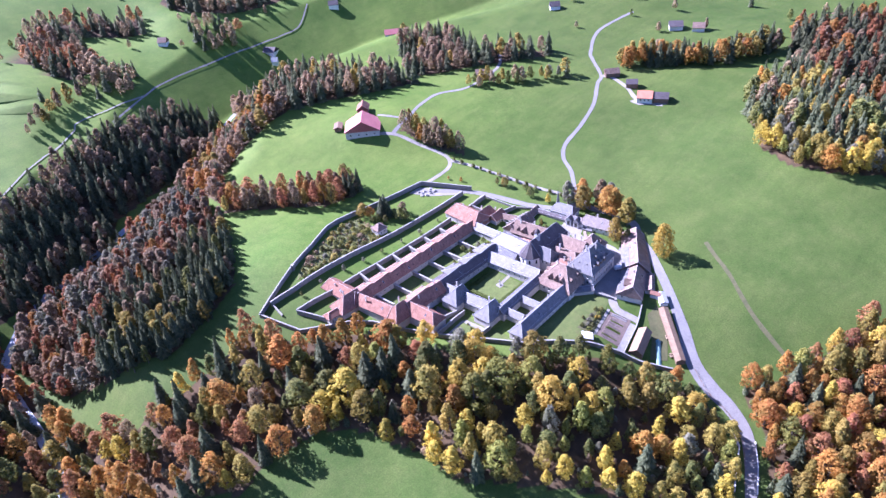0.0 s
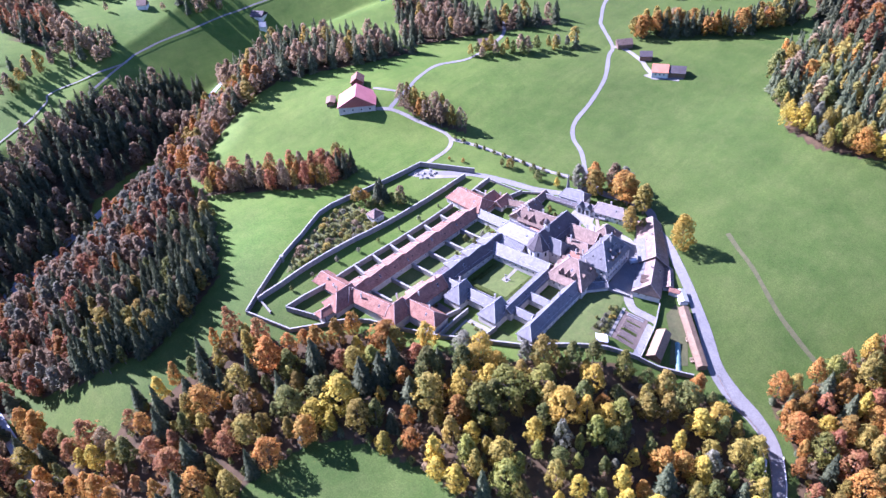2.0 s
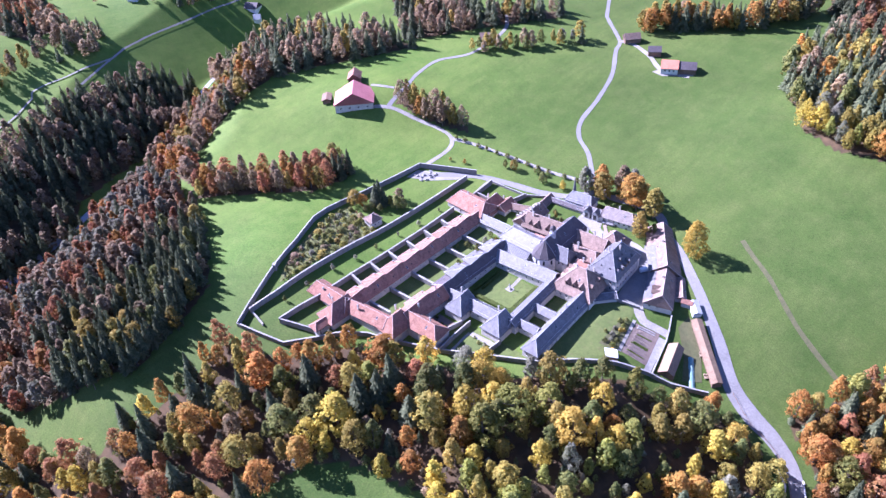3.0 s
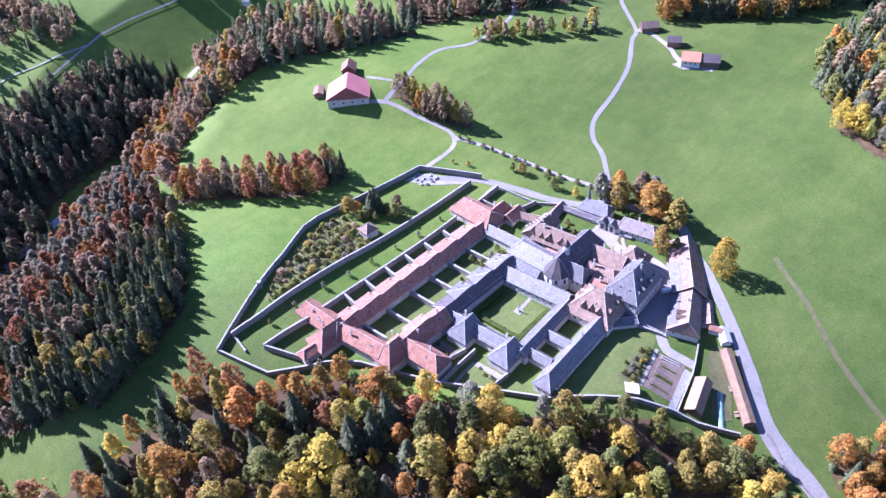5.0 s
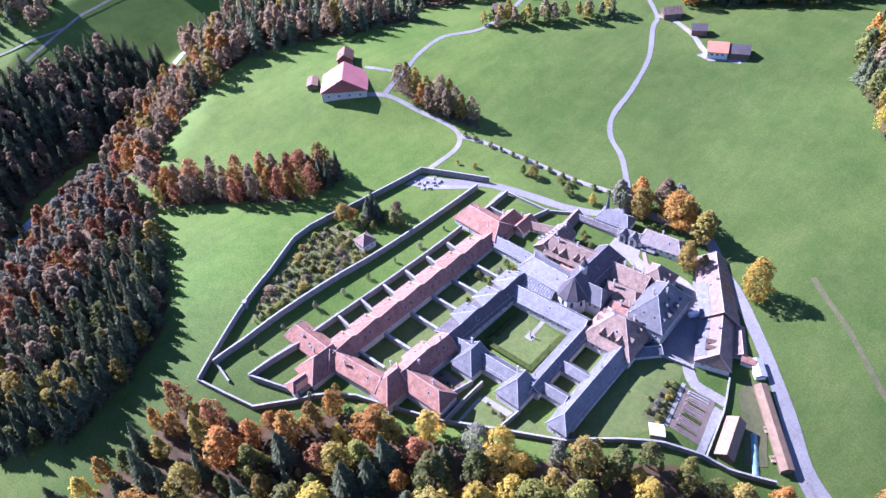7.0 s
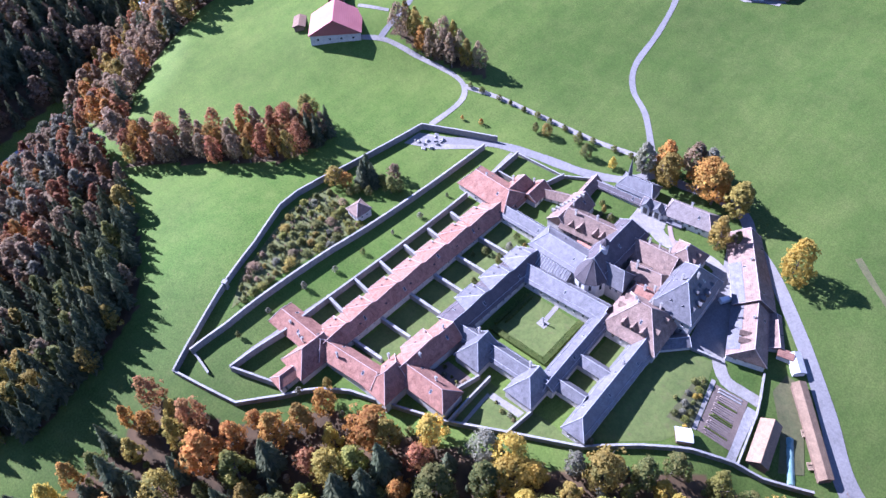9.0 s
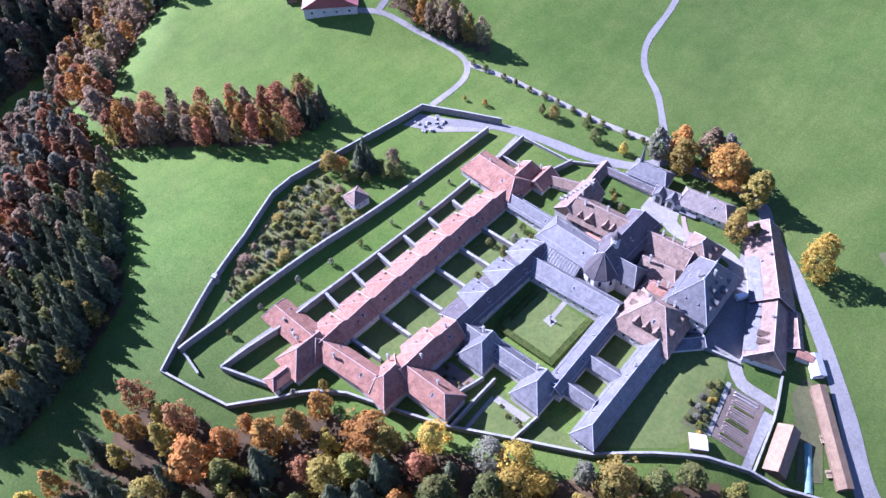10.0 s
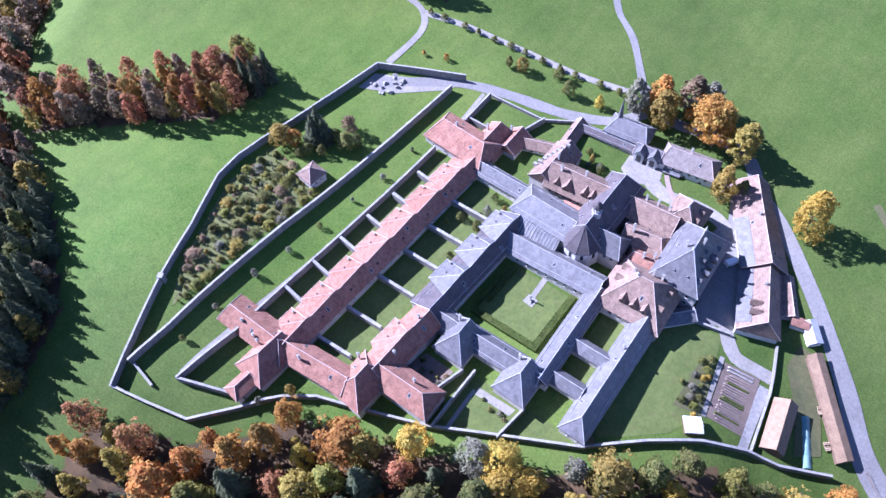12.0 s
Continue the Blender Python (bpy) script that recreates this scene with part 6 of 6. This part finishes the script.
# shrubs and paths in the cell gardens
for i, y in enumerate(CELL_Y):
    patch("path", [(-51.6, y + 2), (-50.4, y + 2), (-50.4, y + 11.2), (-51.6, y + 11.2)], GRAVEL, "narrow gravel strip along the cell house", 0.08, "path")
for x, y, tone, h in ((-12.5, -42, "grey", 2.4), (-9, -40, "grey", 2.6), (-6.4, -38.6, "green", 2), (-11, -37.6, "green", 2), (-5, -41.4, "grey", 2.2), (-8, -43, "brown", 1.8), (14, -35.6, "green", 1.8), (17, -34.6, "grey", 2), (19, -35, "brown", 1.6), (10.6, -34.4, "green", 1.6)):
    tree(x, y, tone, h, "as a low shrub in a walled garden", 1.5, "garden shrubs", 0.4)
for x, y, tone, h in ((-2.6, -40, "grey", 2.2), (-2.2, -36.8, "brown", 2.0), (-4, -38.6, "green", 1.8), (-10, -45, "grey", 2.2)):
    tree(x, y, tone, h, "as a low shrub in a walled garden", 1.5, "garden shrubs", 0.4)
for x, y, tone, h in ((-21, 57.9, "green", 3.4), (-14.1, 54.9, "grey", 3.2), (-8.2, 52.2, "green", 3.0), (-13, 50.3, "green", 2.8), (-18.1, 53.1, "grey", 3.2)):
    tree(x, y, tone, h, "as a bushy shrub in the northern court", 1.3, "court shrubs", 0.5)
for x, y, tone, h in ((-36.9, 7.6, "green", 4.2), (-32.3, 12.6, "green", 3.8), (-39.3, 3.2, "green", 3.6)):
    tree(x, y, tone, h, "as a round bush in a cell garden", 1.2, "garden bushes", 0.6)
patch("soil", [(-14, -44), (-3, -43), (-1.6, -34), (-12, -35)], SOIL, "brown planted soil in a small walled garden", 0.08, "soil")
patch("path", [(7.2, -32.6), (19.6, -30.6), (19.4, -33.2), (7.4, -35)], GRAVEL, "pale garden terrace below the pavilion", 0.08, "path")
patch("path", [(6.2, -34), (7.4, -34), (8.8, -47), (7.6, -47.6)], GRAVEL, "pale gravel strip along a sunken garden", 0.1, "path")
# gravel edging of the yard and lawn lanes
ribbon("path", [(-66.6, 53.2), (-62.8, 20), (-62, -10), (-60.8, -50), (-61.2, -90)], 1.3, GRAVEL, "thin gravel path along the garden wall", 0.08, "path")
ribbon("path", [(14, 60), (8.6, 63.4), (4.6, 67.6)], 1.6, surface("paving brick", (0.2, 0.15, 0.13), (0.34, 0.27, 0.24), 0.4, 3.0, 0.9, 0.2, 0.0), "brown paved walk through the forecourt", 0.3, "path")

# ---- vehicles and yard clutter ----
def van(x, y, turn):
    """A parked white delivery van."""
    z = ground_at(x, y) + 0.12
    v = thing("van", (x, y, z), "white delivery van parked in the yard", "van")
    c, s = math.cos(turn), math.sin(turn)
    at = lambda a, b, h: (x + a * c - b * s, y + a * s + b * c, z + h)
    profile = ((-2.5, 0.45), (2.5, 0.45), (2.5, 1.1), (1.7, 1.35), (1.1, 2.1), (-2.4, 2.2), (-2.5, 1.9))
    n = len(profile)
    g = Geo().add([at(a, -0.95, h) for a, h in profile] + [at(a, 0.95, h) for a, h in profile], [tuple(range(n))[::-1], tuple(range(n, 2 * n))] + [(i, (i + 1) % n, n + (i + 1) % n, n + i) for i in range(n)])
    part("body", g, PAINT_WHITE, v)
    part("windscreen", Geo().add([at(1.68, -0.8, 1.42), at(1.68, 0.8, 1.42), at(1.18, 0.72, 2.04), at(1.18, -0.72, 2.04), at(1.74, -0.8, 1.42), at(1.74, 0.8, 1.42), at(1.24, 0.72, 2.04), at(1.24, -0.72, 2.04)], [(0, 1, 2, 3), (7, 6, 5, 4), (0, 4, 5, 1), (1, 5, 6, 2), (2, 6, 7, 3), (3, 7, 4, 0)]), GLASS_DARK, v)
    for a in (-1.5, 1.6):
        for b in (-0.95, 0.95):
            part("wheel", Geo().tube(at(a, b - 0.1, 0.36), at(a, b + 0.1, 0.36), 0.36, 0.36, 12), RUBBER, v)


van(39.6, 53.0, 1.1)
tarp = Geo()
rows = []
for i in range(13):
    t = i / 12
    cx, cy = 82.2 + 8.4 * t, 27.6 - 11.4 * t
    rows.append([(cx + u * 1.2, cy + u * 0.95, ground_at(cx, cy) + max(-0.1, 1.1 * (1 - abs(u) / 0.95) * (0.85 + 0.2 * math.sin(i * 2.1)) - 0.05)) for u in (-0.95, -0.6, 0, 0.6, 0.95)])
tarp.add([p for r in rows for p in r], [(i * 5 + j, i * 5 + j + 1, i * 5 + j + 6, i * 5 + j + 5) for i in range(12) for j in range(4)])
solid("tarpaulin", tarp, TARP, "long heap under a green tarpaulin", "tarpaulin", smooth_shade=True)
patch("pavement", [(70, 44), (76, 44.5), (92, 22), (86, 16), (80, 26), (70, 36)], WORN_TURF, "worn earth yard between two sheds")
rnd = random.Random(5)
def log_pile(x, y, turn, n):
    """Stacked cut logs."""
    p = thing("log_pile", (x, y, ground_at(x, y)), "stack of pale cut logs by the cart shed", "log pile")
    for i in range(n):
        k, row = i % 6, i // 6
        a = (k - 2.5) * 0.45 + row * 0.2
        bx, by = x + a * math.cos(turn), y + a * math.sin(turn)
        zz = ground_at(x, y) + 0.22 + row * 0.38
        dx, dy = -math.sin(turn) * 0.8, math.cos(turn) * 0.8
        part("log", Geo().tube((bx - dx, by - dy, zz), (bx + dx, by + dy, zz), 0.21 + rnd.uniform(-0.03, 0.03), 0.2, 7), CUT_WOOD, p)
for x, y in ((84.6, 32.2), (91.6, 25.4)):
    log_pile(x, y, -0.76, 8)
for i in range(14):
    x, y = -99 + rnd.uniform(-3, 9), 30 + rnd.uniform(-4, 8)
    g = Geo()
    r = rnd.uniform(0.5, 1.3)
    pts = [Vector((rnd.gauss(0, 1), rnd.gauss(0, 1), rnd.gauss(0, 0.6))).normalized() * r * rnd.uniform(0.8, 1.1) for _ in range(14)]
    bm = bmesh.new()
    for p in pts:
        bm.verts.new(p)
    bmesh.ops.convex_hull(bm, input=bm.verts)
    me = bpy.data.meshes.new("boulder")
    bm.to_mesh(me)
    bm.free()
    me.materials.append(COPING)
    ob = tagged(new("boulder", me), "pale rubble block heaped inside the wall corner", "rubble", "rubble blocks")
    ob.location = (x, y, ground_at(x, y) + r * 0.25)


def fence(points, label, step=2.6):
    """Posts with two rails along a line."""
    line = dense(points, step)
    f = thing("fence", (line[0].x, line[0].y, ground_at(line[0].x, line[0].y)), label, "fence")
    for a, b in zip(line, line[1:]):
        za, zb = ground_at(a.x, a.y), ground_at(b.x, b.y)
        part("post", Geo().tube((a.x, a.y, za - 0.3), (a.x, a.y, za + 1.2), 0.07, 0.06, 6), TIMBER, f)
        for h in (0.55, 1.05):
            part("rail", Geo().tube((a.x, a.y, za + h), (b.x, b.y, zb + h), 0.045, 0.045, 5), TIMBER, f)


fence([(104, 27), (116, 21), (128, 18.5), (140, 10), (150, -6)], "timber rail fence on the lane's outer edge", 3.4)


garden_wall("white retaining wall on the slope beside the lane", [(133.5, 11.9), (139, 8.4), (143, -0.6), (148.4, -11.3)], 1.1, 0.5, 2.5, cope=WHITE_WALL)
garden_wall("low pale parapet on the lane's outer edge", [(142.8, 15.4), (149.6, 6), (155.8, -5.4)], 0.5, 0.35, 2.5, cope=WHITE_WALL)
